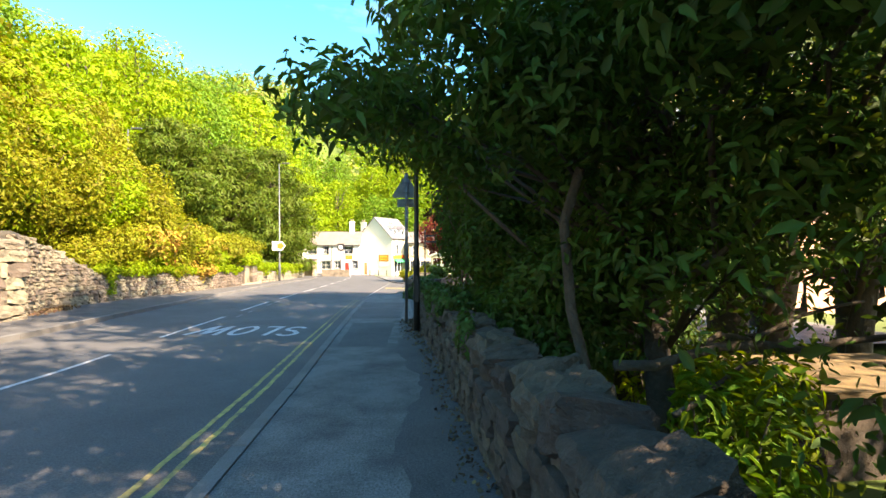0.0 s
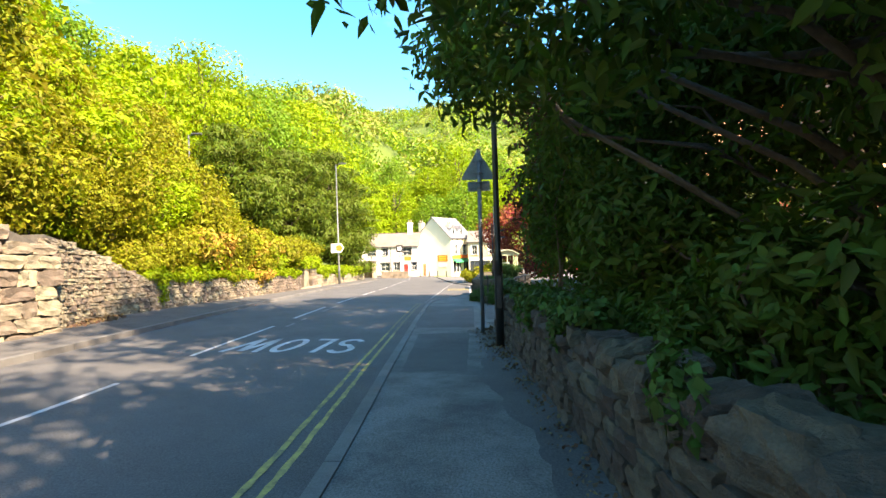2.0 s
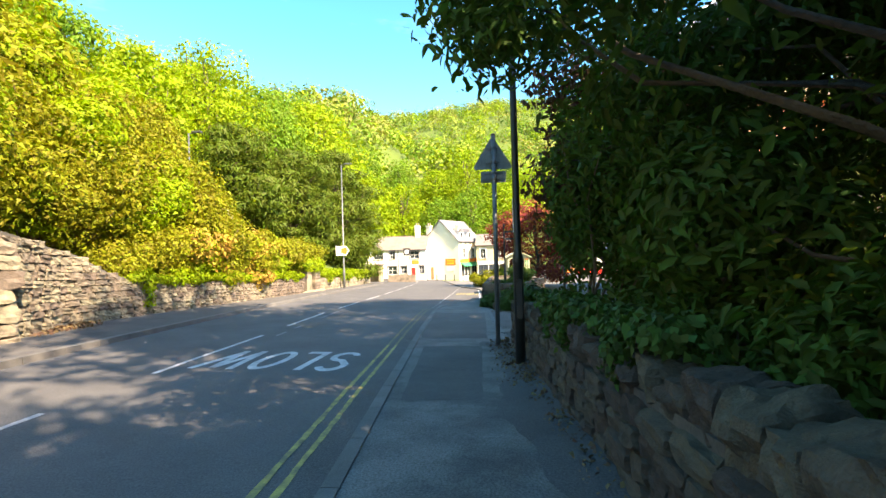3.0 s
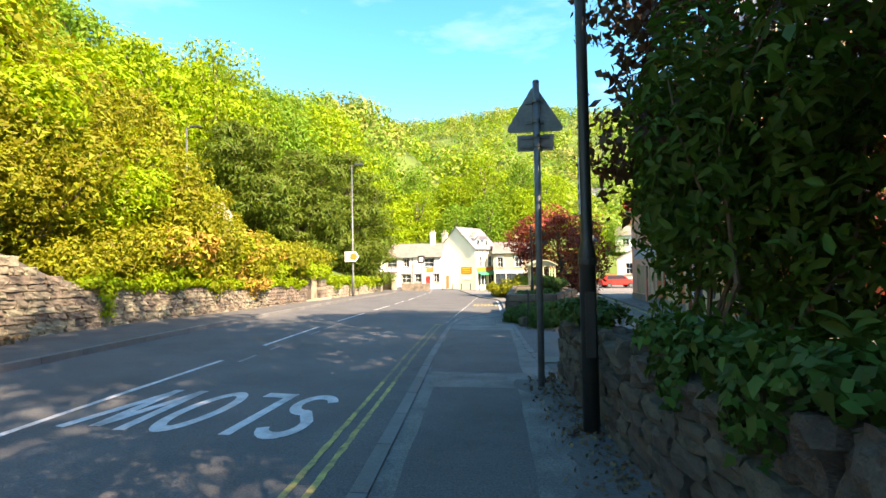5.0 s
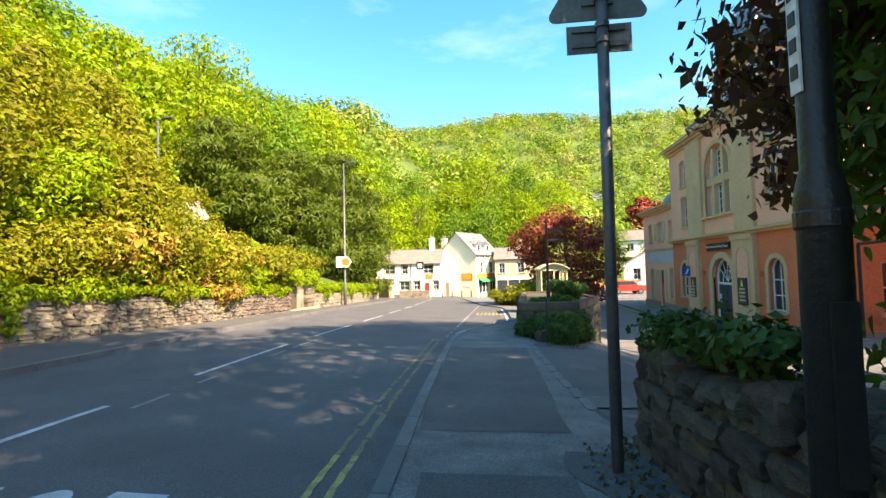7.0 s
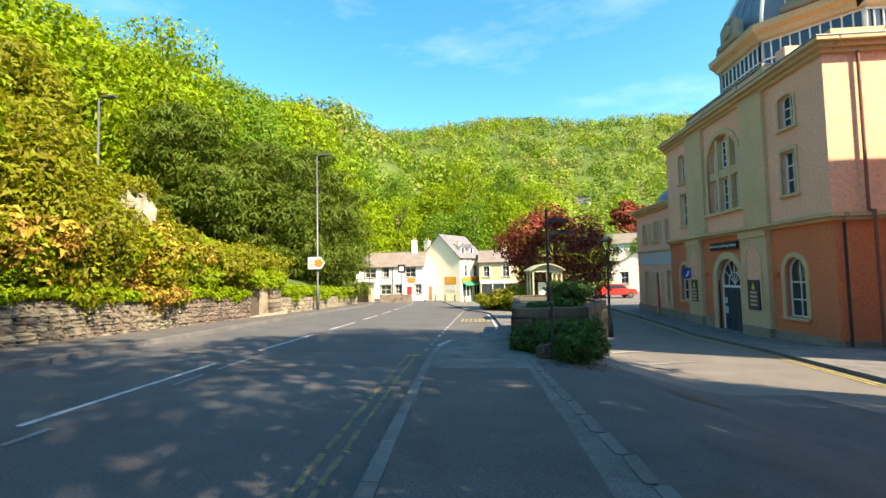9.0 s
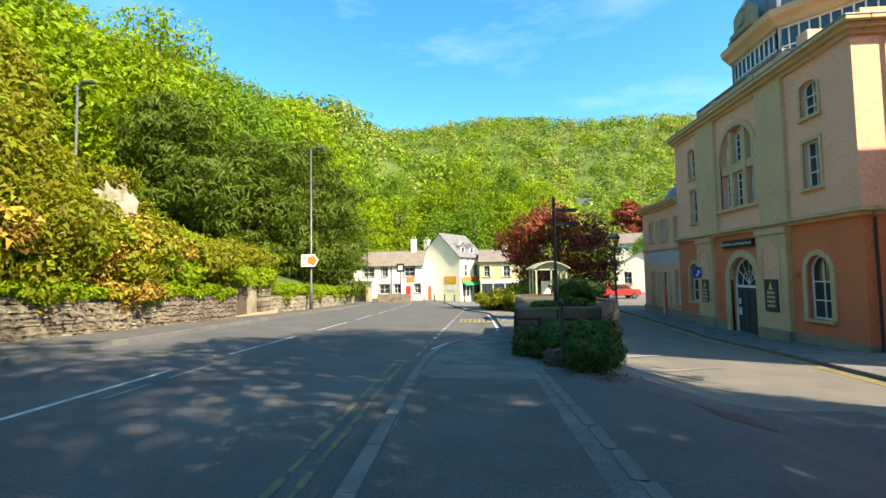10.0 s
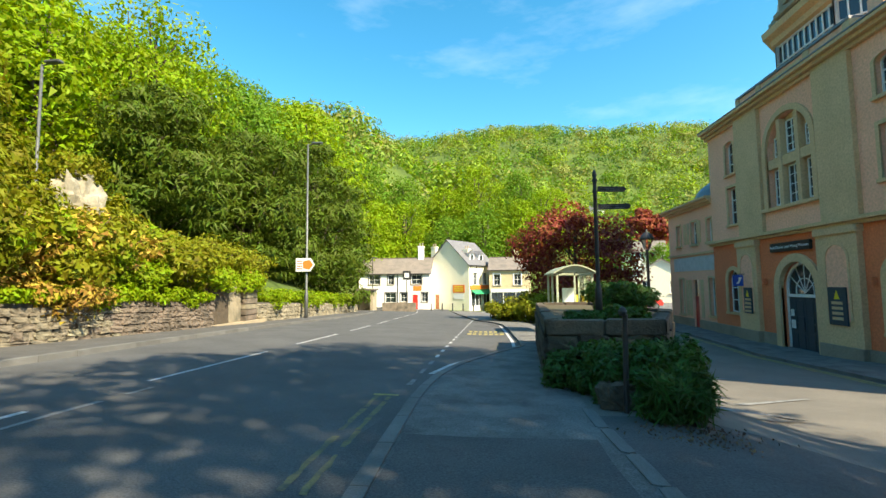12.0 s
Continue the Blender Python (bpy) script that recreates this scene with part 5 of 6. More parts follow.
def house(name, origin, angle, w, d, base, eave, ridge, wall, roof, label, front=(), side=(), ridge_along="w", surround=None, chimneys=(), door=None, overhang=0.25):
    """A house: its front from x 0 to w faces -y, turned by angle about its left front corner."""
    ox, oy = origin
    top = thing(name, pose(ox, oy, base, 0, 0, angle), label, "house")
    top.matrix_world = pose(ox, oy, base, 0, 0, angle)
    f = Face(top, Matrix(((0, 1, 0, 0), (1, 0, 0, 0), (0, 0, 1, -base), (0, 0, 0, 1))))
    s = Face(top, Matrix(((-1, 0, 0, w), (0, 1, 0, 0), (0, 0, 1, -base), (0, 0, 0, 1))))
    e, r = eave - base, ridge - base
    f.put("wall", pierced(0, w, base - 0.8, eave, [(*q, False) for q in front], 0.3), wall)
    s.put("wall", pierced(0.3, d, base - 0.8, eave, [(*q, False) for q in side], 0.3), wall)
    part("wall", boxes((0, 0.3, 0.3, d, -0.8, e)), wall, top)
    part("wall", boxes((0.3, w - 0.3, d - 0.3, d, -0.8, e)), wall, top)
    part("inner_wall", boxes((0.4, w - 0.4, 1.6, 1.7, -0.8, e)), GREYPLINTH, top)
    o = overhang
    if ridge_along == "w":
        sl = (r - e) / (d / 2)
        for y0, y1 in ((-o, d / 2), (d + o, d / 2)):
            z0 = e - o * sl
            bm = prism([(y0, z0), (y1, r), (y1, r + 0.12), (y0, z0 + 0.12)], -o, w + o, "x")
            part("roof", bm, roof, top)
        for x0, x1 in ((0, 0.3), (w - 0.3, w)):
            part("gable", prism([(0, e), (d, e), (d / 2, r)], x0, x1, "x"), wall, top)
        part("ridge_tile", boxes((-o, w + o, d / 2 - 0.12, d / 2 + 0.12, r + 0.06, r + 0.18), bevel=0.04), roof, top)
    else:
        sl = (r - e) / (w / 2)
        for x0, x1 in ((-o, w / 2), (w + o, w / 2)):
            z0 = e - o * sl
            bm = prism([(x0, z0), (x1, r), (x1, r + 0.12), (x0, z0 + 0.12)], -o, d + o, "y")
            part("roof", bm, roof, top)
        for y0, y1 in ((0, 0.3), (d - 0.3, d)):
            part("gable", prism([(0, e), (w, e), (w / 2, r)], y0, y1, "y"), wall, top)
    for q in front:
        f.window(*q, surround=surround, sill=STONE_P, bars=(1, 1))
    for q in side:
        s.window(*q, surround=surround, sill=STONE_P, bars=(1, 1))
    for cx, cy, ch in chimneys:
        c = part("chimney", boxes((cx - 0.45, cx + 0.45, cy - 0.35, cy + 0.35, e - 0.5, ch - base), (cx - 0.52, cx + 0.52, cy - 0.42, cy + 0.42, ch - base - 0.2, ch - base), bevel=0.02), wall, top)
        for k in (-0.22, 0.22):
            part("chimney_pot", tube(bmesh.new(), (cx + k, cy, ch - base), (cx + k, cy, ch - base + 0.5), 0.13, 0.1, 8), STONE_P, c)
    part("gutter", boxes((-o, w + o, -o - 0.1, -o + 0.02, e - 0.18, e - 0.06)) if ridge_along == "w" else boxes((w + o - 0.02, w + o + 0.1, -o, d + o, e - 0.18, e - 0.06)), BLACKMETAL, top)
    return top, f, s


DARKSTONE = mat("dark_painted_surround", (0.09, 0.09, 0.1), 0.7)
top, f, s = house("white_cottage", (-21.5, 85.0), 0, 11.2, 6.5, -3.5, 2.2, 4.6, WHITEWALL, TILE, "long white rendered cottage with dark window surrounds",
                  front=((1.6, 3.3, 0.5, 1.9), (4.6, 5.5, 0.5, 1.9), (8.3, 9.9, 0.5, 1.9), (4.2, 5.8, -2.3, -0.8), (6.6, 7.6, -2.2, -0.8), (9.9, 10.8, -2.2, -0.8)), surround=DARKSTONE, chimneys=((9.4, 3.2, 6.6),))
f.put("door", boxes((-0.04, 0.1, 8.5, 9.3, -3.4, -1.1)), REDPAINT, label="red front door")
f.put("sign_board", boxes((-0.06, -0.02, 8.6, 9.9, -0.5, 0.2)), ORANGE)
f.put("base_band", boxes((-0.04, 0.02, 0, 8.4, -4.2, -3.0)), DARKSTONE)
f.put("drainpipe", boxes((-0.1, 0.0, 6.1, 6.22, -3.4, 2.1)), BLACKMETAL)
top, f, s = house("gable_house", (-11.2, 89.0), -30, 8.0, 8.0, -3.7, 3.4, 7.4, CREAMWALL, SLATE, "tall cream gabled house with a shop beneath slate dormers",
                  front=(), side=((1.2, 2.4, 0.3, 2.2), (4.2, 5.6, 0.3, 2.2)), ridge_along="d", chimneys=((0.6, 1.2, 6.6), (6.4, 2.0, 6.0)), surround=WHITEPAINT)
f.put("painted_sign", boxes((-0.06, -0.01, 5.0, 7.2, -0.9, 0.3)), ORANGE, label="large orange painted sign on the gable")
for k in range(3):
    f.put("sign_bar", boxes((-0.075, -0.062, 5.3, 6.9, -0.7 + 0.32 * k, -0.55 + 0.32 * k)), YELLOWPAINT)
f.put("sign_panel", boxes((-0.05, -0.01, 5.2, 7.0, -1.9, -1.1)), WHITEPAINT)
f.put("doorway", boxes((-0.03, 0.05, 1.6, 2.3, -3.5, -1.2)), BROWNPAINT)
s.put("shop_fascia", boxes((-0.15, -0.01, 0.2, 7.6, -0.4, 0.2)), ORANGE, label="orange shop fascia")
s.put("awning", prism([(-0.9, -1.15), (0.0, -0.5), (0.0, -0.42), (-0.9, -1.07)], 0.4, 7.4, "y"), GREENPAINT, label="green shop awning")
s.put("shop_window", boxes((-0.04, -0.01, 0.5, 3.4, -2.9, -0.9)), GLASS)
s.put("shop_window", boxes((-0.04, -0.01, 4.4, 7.2, -2.9, -0.9)), GLASS)
for k in range(7):
    s.put("shop_mullion", boxes((-0.08, -0.01, 0.45 + 1.12 * k, 0.57 + 1.12 * k, -3.3, -0.8)), WHITEPAINT)
for y in (2.2, 5.0):
    z = 3.4 + 3.7 + 0.35
    dm = part("dormer", boxes((6.1, 7.2, y - 0.6, y + 0.6, z, z + 1.5)), WHITEPAINT, top, "white slate-roofed dormer")
    part("dormer_window", boxes((7.2, 7.23, y - 0.35, y + 0.35, z + 0.45, z + 1.3)), GLASS, dm)
    part("dormer_roof", prism([(y - 0.8, z + 1.45), (y + 0.8, z + 1.45), (y, z + 2.1)], 5.0, 7.35, "x"), SLATE, dm)
for k in range(5):
    part("bracket", boxes((8.0, 8.25, 0.4 + 1.7 * k, 0.55 + 1.7 * k, 6.6, 7.0)), STONE_P, top)
top, f, s = house("stone_shop", (-1.2, 86.5), -6, 6.2, 7, -3.7, 2.6, 4.6, CREAMSTONE, TILE, "cream stone shop with a white shopfront",
                  front=((0.7, 1.7, 0.2, 1.9), (3.8, 4.9, 0.2, 1.9)), chimneys=((4.0, 3.5, 5.6),), surround=WHITEPAINT)
f.put("fascia", boxes((-0.15, -0.01, 0.2, 6.0, -0.9, -0.4)), WHITEPAINT)
for k in range(6):
    f.put("shop_window", boxes((-0.05, -0.01, 0.35 + 0.95 * k, 1.1 + 0.95 * k, -2.9, -1.0)), GLASS)
    f.put("shop_post", boxes((-0.12, -0.01, 0.2 + 0.95 * k, 0.3 + 0.95 * k, -3.6, -0.9)), DARKPAINT if k % 2 else WHITEPAINT)
house("yellow_cottage", (17.0, 76.0), -20, 7.0, 6.5, -2.5, 1.2, 3.3, CREAMWALL, TILE, "small yellow rendered cottage behind the car park", front=((1.2, 2.2, -1.0, 0.6), (4.4, 5.4, -1.0, 0.6)), ridge_along="d")
house("stone_house", (25.5, 84.0), -20, 8.0, 7, -2.2, 1.8, 3.9, CREAMSTONE, TILE, "cream stone house with a brown tiled roof", front=((1.5, 2.6, -0.6, 0.9), (4.8, 5.9, -0.6, 0.9)), chimneys=((6.5, 3.5, 5.0),))
house("hillside_house", (25.5, 110.0), -18, 8, 6, 3.6, 6.4, 8.6, WHITEWALL, TILE, "white house among trees on the hillside", front=((1.5, 2.8, 4.4, 5.7), (5.0, 6.2, 4.4, 5.7)))
house("hillside_house", (41.0, 208.0), -10, 6, 6, 27.0, 30.5, 32.5, WHITEWALL, SLATE, "small white house high on the wooded hill", front=((1.5, 2.6, 28.4, 29.8),))


def roadside_hut():
    """The little stone shelter with a beam by the cottage."""
    top = thing("stone_shelter", pose(-15.6, 66.0, g(-15.6, 66)), "small open stone shelter with timber beam by the road", "shelter")
    part("wall", boxes((-1.2, -0.9, 0, 1.8, -0.3, 2.3)), STONE_P, top)
    part("wall", boxes((0.9, 1.2, 0, 1.8, -0.3, 2.3)), STONE_P, top)
    part("back", boxes((-0.9, 0.9, 1.5, 1.8, -0.3, 2.3)), STONE_P, top)
    part("roof", boxes((-1.4, 1.4, -0.2, 2.0, 2.3, 2.5), bevel=0.03), TILE, top)
    top = thing("low_wall", pose(-13.0, 68.0, g(-13, 68)), "low stone garden wall before the cottage", "wall")
    part("wall", boxes((-0.8, 3.2, 0, 0.4, -0.3, 0.9), bevel=0.04), STONE_L, top)
    top = thing("lantern_sign", pose(-12.3, 76.0, g(-12.3, 76)), "dark hanging inn sign on a tall post", "sign")
    part("post", tube(bmesh.new(), (0, 0, -0.1), (0, 0, 4.0), 0.07), BLACKMETAL, top)
    part("board", boxes((-0.55, 0.55, -0.05, 0.05, 4.0, 5.2), bevel=0.03), BLACKMETAL, top)
    part("picture", boxes((-0.3, 0.3, -0.06, -0.05, 4.3, 4.9)), WHITEPAINT, top)
    far = thing("street_lamp", pose(-17.0, 76, g(-17, 76)), "slim dark lamp post before the cottage", "street lamp")
    part("post", tube(bmesh.new(), (0, 0, -0.1), (0, 0, 7.0), 0.08, 0.05), BLACKMETAL, far)
    part("lantern", boxes((-0.1, 0.6, -0.1, 0.1, 6.95, 7.08), bevel=0.02), GREYMETAL, far)
    post = thing("bollard", pose(-9, 76, g(-9, 76)), "small dark iron bollard on the pavement", "bollard", "bollards")
    part("shaft", lathe([(0.09, -0.1), (0.08, 0.8), (0.1, 0.85), (0.06, 0.95), (0, 1.0)], 8), BLACKMETAL, post)
    for k in range(1, 7):
        copy_thing(post, pose(-9 + 1.4 * k, 76.5 + 0.2 * k, g(-9 + 1.4 * k, 76.5)))


roadside_hut()


def car(x, y, turn, paint, label):
    top = thing("car", pose(x, y, g(x, y) + 0.09, 0, 0, turn), label, "car", "parked cars")
    body = [(-2.0, 0.35), (2.0, 0.35), (2.05, 0.7), (1.9, 0.95), (1.0, 1.02), (0.45, 1.5), (-1.5, 1.52), (-1.95, 1.0), (-2.05, 0.75)]
    bm = prism(body, -0.82, 0.82, "y")
    bmesh.ops.bevel(bm, geom=bm.edges[:], offset=0.07, segments=2, affect="EDGES")
    part("body", bm, paint, top, smooth=False)
    for s in (-1, 1):
        part("side_window", prism([(-1.5, 1.05), (0.85, 1.05), (0.42, 1.42), (-1.4, 1.44)], s * 0.826 - 0.006, s * 0.826 + 0.006, "y"), GLASS, top)
        for wx in (-1.25, 1.25):
            wh = part("wheel", tube(bmesh.new(), (wx, s * 0.7, 0.32), (wx, s * 0.86, 0.32), 0.32, None, 18), RUBBER, top)
            part("rim", tube(bmesh.new(), (wx, s * 0.84, 0.32), (wx, s * 0.875, 0.32), 0.19, None, 14), GREYMETAL, wh)
        part("headlight", boxes((1.93, 2.04, s * 0.72 - 0.14, s * 0.72 + 0.1, 0.68, 0.82), bevel=0.02), WHITEPAINT, top)
        part("tail_light", boxes((-2.06, -1.95, s * 0.72 - 0.1, s * 0.72 + 0.1, 0.75, 1.0), bevel=0.02), REDPAINT, top)
    part("windscreen", prism([(0.55, 1.44), (0.98, 1.06), (1.0, 1.07), (0.57, 1.46)], -0.68, 0.68, "y"), GLASS, top)
    part("rear_window", prism([(-1.93, 1.06), (-1.58, 1.44), (-1.6, 1.46), (-1.95, 1.07)], -0.68, 0.68, "y"), GLASS, top)


car(13.4, 62, 6, REDPAINT, "red estate car parked across the side road")
car(10.6, 66, 60, ORANGE, "orange-red small car parked beyond the road")


# ---- plants ----
def leaf_mesh(name, v, loops, material, corners=4):
    me = bpy.data.meshes.new(name)
    me.vertices.add(len(v))
    me.vertices.foreach_set("co", v.ravel())
    me.loops.add(len(loops))
    me.loops.foreach_set("vertex_index", loops)
    me.polygons.add(len(loops) // corners)
    me.polygons.foreach_set("loop_start", np.arange(0, len(loops), corners))
    me.polygons.foreach_set("loop_total", np.full(len(loops) // corners, corners))
    me.materials.append(material)
    me.update()
    me.validate()
    return new(name, me)


def leaves(name, blobs, count, size, material, seed, inner=0.62, droop=0.25, narrow=0.5, keep=None, broad=False, wild=0.5, plain=False):
    """Many small folded leaves or sprays through a set of ellipsoids (x, y, z, rx, ry, rz), thickest near their outsides."""
    rng = np.random.default_rng(seed)
    b = np.array(blobs, float)
    area = (b[:, 3] * b[:, 4] * b[:, 5]) ** (2 / 3)
    pick = rng.choice(len(b), count, p=area / area.sum())
    d = rng.normal(size=(count, 3))
    d /= np.linalg.norm(d, axis=1)[:, None]
    # uneven outline: the shell swells and sinks
    k = 1 + 0.2 * np.sin(d[:, 0] * 5 + pick) * np.sin(d[:, 1] * 6 + pick * 2) + 0.14 * np.sin(d[:, 2] * 9 + pick)
    r = (inner + (1 - inner) * rng.random(count) ** 0.45) * k * (1 + 0.25 * rng.random(count) ** 6)
    c = b[pick, :3] + d * b[pick, 3:6] * r[:, None]
    if keep is not None:
        ok = keep(c)
        c, d, count = c[ok], d[ok], int(ok.sum())
    nrm = d + rng.normal(size=(count, 3)) * wild + np.array([0, 0, 0.35])
    nrm /= np.linalg.norm(nrm, axis=1)[:, None]
    t = np.cross(nrm, rng.normal(size=(count, 3)))
    t /= np.linalg.norm(t, axis=1)[:, None]
    u = np.cross(nrm, t)
    s = size * (0.55 + 0.9 * rng.random(count))[:, None]
    tip = c + t * s - np.array([0, 0, droop]) * s
    if broad:
        # broad leaves of two halves folded along the midrib
        base = c - t * s * 0.8
        v = np.stack([base] + [c + t * s * a + k * u * s * narrow * w + nrm * s * 0.16 for k in (1, -1) for a, w in ((-0.25, 1.0), (0.5, 0.75))] + [tip + t * s * 0.2], axis=1).reshape(-1, 3)
        q = np.array([0, 1, 2, 5, 0, 5, 4, 3])
        loops = (np.arange(count)[:, None] * 6 + q[None]).ravel()
        return leaf_mesh(name, v, loops, material)
    if plain:
        # small or distant leaves need no fold
        v = np.stack([c - t * s * 0.6 + u * s * narrow, c - t * s * 0.6 - u * s * narrow, tip], axis=1).reshape(-1, 3)
        return leaf_mesh(name, v, np.arange(count * 3), material, 3)
    v = np.stack([c - t * s * 0.7, c + u * s * narrow - nrm * s * 0.14, tip, c - u * s * narrow - nrm * s * 0.14], axis=1).reshape(-1, 3)
    return leaf_mesh(name, v, np.arange(count * 4), material)


def limb(bm, rng, p, q, r0, r1, bend=0.15, n=5, seg=7):
    """A bent tapered limb."""
    p, q = Vector(p), Vector(q)
    length = (q - p).length
    pts = [p]
    for i in range(1, n):
        pts.append(p.lerp(q, i / n) + Vector([rng.uniform(-1, 1) * bend * length * 0.5 for _ in range(3)]))
    pts.append(q)
    rings = []
    for i, c in enumerate(pts):
        d = (pts[min(i + 1, n)] - pts[max(i - 1, 0)]).normalized()
        a = d.orthogonal().normalized()
        b = d.cross(a)
        r = r0 + (r1 - r0) * i / n
        rings.append([bm.verts.new(c + (a * math.cos(k * 2 * math.pi / seg) + b * math.sin(k * 2 * math.pi / seg)) * r) for k in range(seg)])
    for x, y in zip(rings, rings[1:]):
        for k in range(seg):
            j = (k + 1) % seg
            bm.faces.new((x[k], x[j], y[j], y[k]))
    bm.faces.new(rings[0][::-1])
    bm.faces.new(rings[-1])


def tree(name, x, y, z, height, radius, material, seed, count, size, label, bark=None, low=0.22, group="", clumps=18, category="tree", narrow=0.5, flat_clumps=0.75, droop=0.25, plain=False, broad=False):
    rng = random.Random(seed)
    top = thing(name, pose(x, y, z), label, category, group)
    bm = bmesh.new()
    lean = (rng.uniform(-0.05, 0.05) * height, rng.uniform(-0.05, 0.05) * height)
    r = 0.026 * height
    limb(bm, rng, (0, 0, -1.0), (lean[0], lean[1], height * 0.8), r, r * 0.25, 0.06, 6, 9)
    blobs = []
    for i in range(clumps):
        f = low + (0.97 - low) * (i + 0.5) / clumps
        prof = math.sin(math.pi * min(1, (f - low) / (1 - low) * 0.78 + 0.22)) ** 0.7
        a = i * 2.4 + rng.uniform(-0.5, 0.5)
        rr = radius * prof * rng.uniform(0.4, 0.8)
        c = (math.cos(a) * rr, math.sin(a) * rr, f * height * 0.94)
        s = radius * rng.choice((0.2, 0.26, 0.34, 0.44)) * rng.uniform(0.9, 1.15) * (0.6 + 0.5 * prof)
        blobs.append((*c, s, s, s * rng.uniform(0.8, 1.15) * flat_clumps))
        if i % 2 == 0:
            limb(bm, rng, (lean[0] * f * 0.6, lean[1] * f * 0.6, max(0.1, f - 0.2) * height * 0.8), c, r * 0.4, r * 0.08, 0.2, 4, 6)
    part("trunk", bm, bark or BARK, top, smooth=True)
    ob = leaves("crown", blobs, count, size, material, seed, narrow=narrow, droop=droop, plain=plain, broad=broad)
    ob.parent = top
    return top


def shrub(name, x, y, z, rx, ry, rz, material, seed, count, size, label, group="", clumps=9, narrow=0.5, stems=True, category="shrub", broad=False, plain=False):
    rng = random.Random(seed)
    top = thing(name, pose(x, y, z), label, category, group)
    blobs = [(0, 0, rz * 0.5, rx * 0.7, ry * 0.7, rz * 0.55)]
    for i in range(clumps):
        a = i * 2.4 + rng.uniform(-0.4, 0.4)
        f = rng.uniform(0.45, 0.8)
        blobs.append((math.cos(a) * rx * f, math.sin(a) * ry * f, rz * rng.uniform(0.2, 0.95), rx * rng.uniform(0.3, 0.5), ry * rng.uniform(0.3, 0.5), rz * rng.uniform(0.25, 0.4)))
    if stems:
        bm = bmesh.new()
        for b in blobs[1:]:
            limb(bm, rng, (b[0] * 0.1, b[1] * 0.1, -0.3), (b[0] * 1.1, b[1] * 1.1, b[2] + b[5] * 0.5), 0.035, 0.008, 0.2, 4, 5)
        part("branchwork", bm, BARK_L, top)
    o = leaves("foliage", blobs, count, size, material, seed, narrow=narrow, broad=broad, plain=plain)
    o.parent = top
    return top


rng = random.Random(5)
# yellow-green shrubs heaped over the wall
SH = "yellow-green leafy shrub heaped over the stone wall"
kinds = []
for i, m in enumerate((LEAF_YEL, LEAF_YEL, LEAF_BRT, LEAF_YEL)):
    kinds.append(shrub("bank_shrub", -13.4 - 0.4 * i, 13.5 + 2.4 * i, 1.6 + 0.4 * i, 1.5, 1.7, 2.2, m, 60 + i, 9500, 0.075, SH, "shrubs on the bank", 16, plain=True))
n = 0
for y in np.arange(9.5, 24.5, 1.9):
    for k, (dx, z) in enumerate(((0.9, 0.9), (1.5, 2.6), (2.6, 4.2), (4.2, 5.6), (6.2, 6.8))):
        if y > 20.5 and k > 0:
            z -= 0.45 * (y - 20.5)
        yy = y + rng.uniform(-0.6, 0.6)
        x = wl_(max(yy, 13.0)) - dx - rng.uniform(0, 0.4)
        if yy < 16.5 and k == 0:
            x -= 0.7
            z += 1.3
        elif yy < 12:
            z += 1.6
        s = rng.uniform(0.85, 1.2) * (1 + 0.1 * k)
        copy_thing(kinds[n % 4], pose(x, yy, g(x, yy) + z, 0, 0, rng.uniform(0, 360)) @ Matrix.Diagonal((s, s, s, 1)))
        n += 1
# lower orange-tinted hedge and ivy along the wall top
low = [shrub("hedge_shrub", -12.6, 24.0, g(-12, 24) + 0.75, 1.0, 1.5, 0.95, LEAF_ORG, 70, 4200, 0.075, "orange-brown twiggy shrub on the wall top", "hedge on the wall", plain=True),
       shrub("hedge_shrub", -12.9, 26.6, g(-12, 26) + 0.8, 1.0, 1.5, 1.0, LEAF_BRT, 71, 4200, 0.075, "bright ivy-green shrub on the wall top", "hedge on the wall", plain=True),
       shrub("hedge_shrub", -13.0, 29.2, g(-12, 29) + 0.85, 1.1, 1.5, 1.1, LEAF_YEL, 72, 4200, 0.075, "yellow-green shrub on the wall top", "hedge on the wall", plain=True)]
for i in range(30):
    y = rng.uniform(20.5, 35.5)
    dx = rng.uniform(0.55, 3.4)
    x = wl_(y) - dx
    if abs(y - 34) < 2.2 and dx < 1.6:
        continue
    s = rng.uniform(0.75, 1.15)
    kind = low[(0, 1, 0, 2)[i % 4]]
    copy_thing(kind, pose(x, y, hill(x, y) + 0.05 + (0.2 if dx < 1 else 0), 0, 0, rng.uniform(0, 360)) @ Matrix.Diagonal((s, s, s, 1)))
for i in range(30):
    y = 20.8 + 11.6 * (i + 0.5) / 30
    dx = (1.1, 1.9, 2.9)[i % 3] + rng.uniform(-0.2, 0.2)
    x = wl_(y) - dx
    s = rng.uniform(1.05, 1.45)
    copy_thing(low[(0, 1, 2, 1, 2)[i % 5]], pose(x, y, hill(x, y) + 0.3, 0, 0, rng.uniform(0, 360)) @ Matrix.Diagonal((s, s, s, 1)))
for y in (32.4, 33.6, 35.0, 36.2):
    copy_thing(low[2], pose(-13.4 - rng.uniform(0, 0.3), y, g(-12.5, y) + 1.9, 0, 0, rng.uniform(0, 360)) @ Matrix.Diagonal((1.25, 1.25, 1.25, 1)))
for y in (32.4, 33.6, 35.0, 36.2):
    copy_thing(low[1], pose(-12.75 - rng.uniform(0, 0.3), y, g(-12.5, y) + 1.55, 0, 0, rng.uniform(0, 360)))
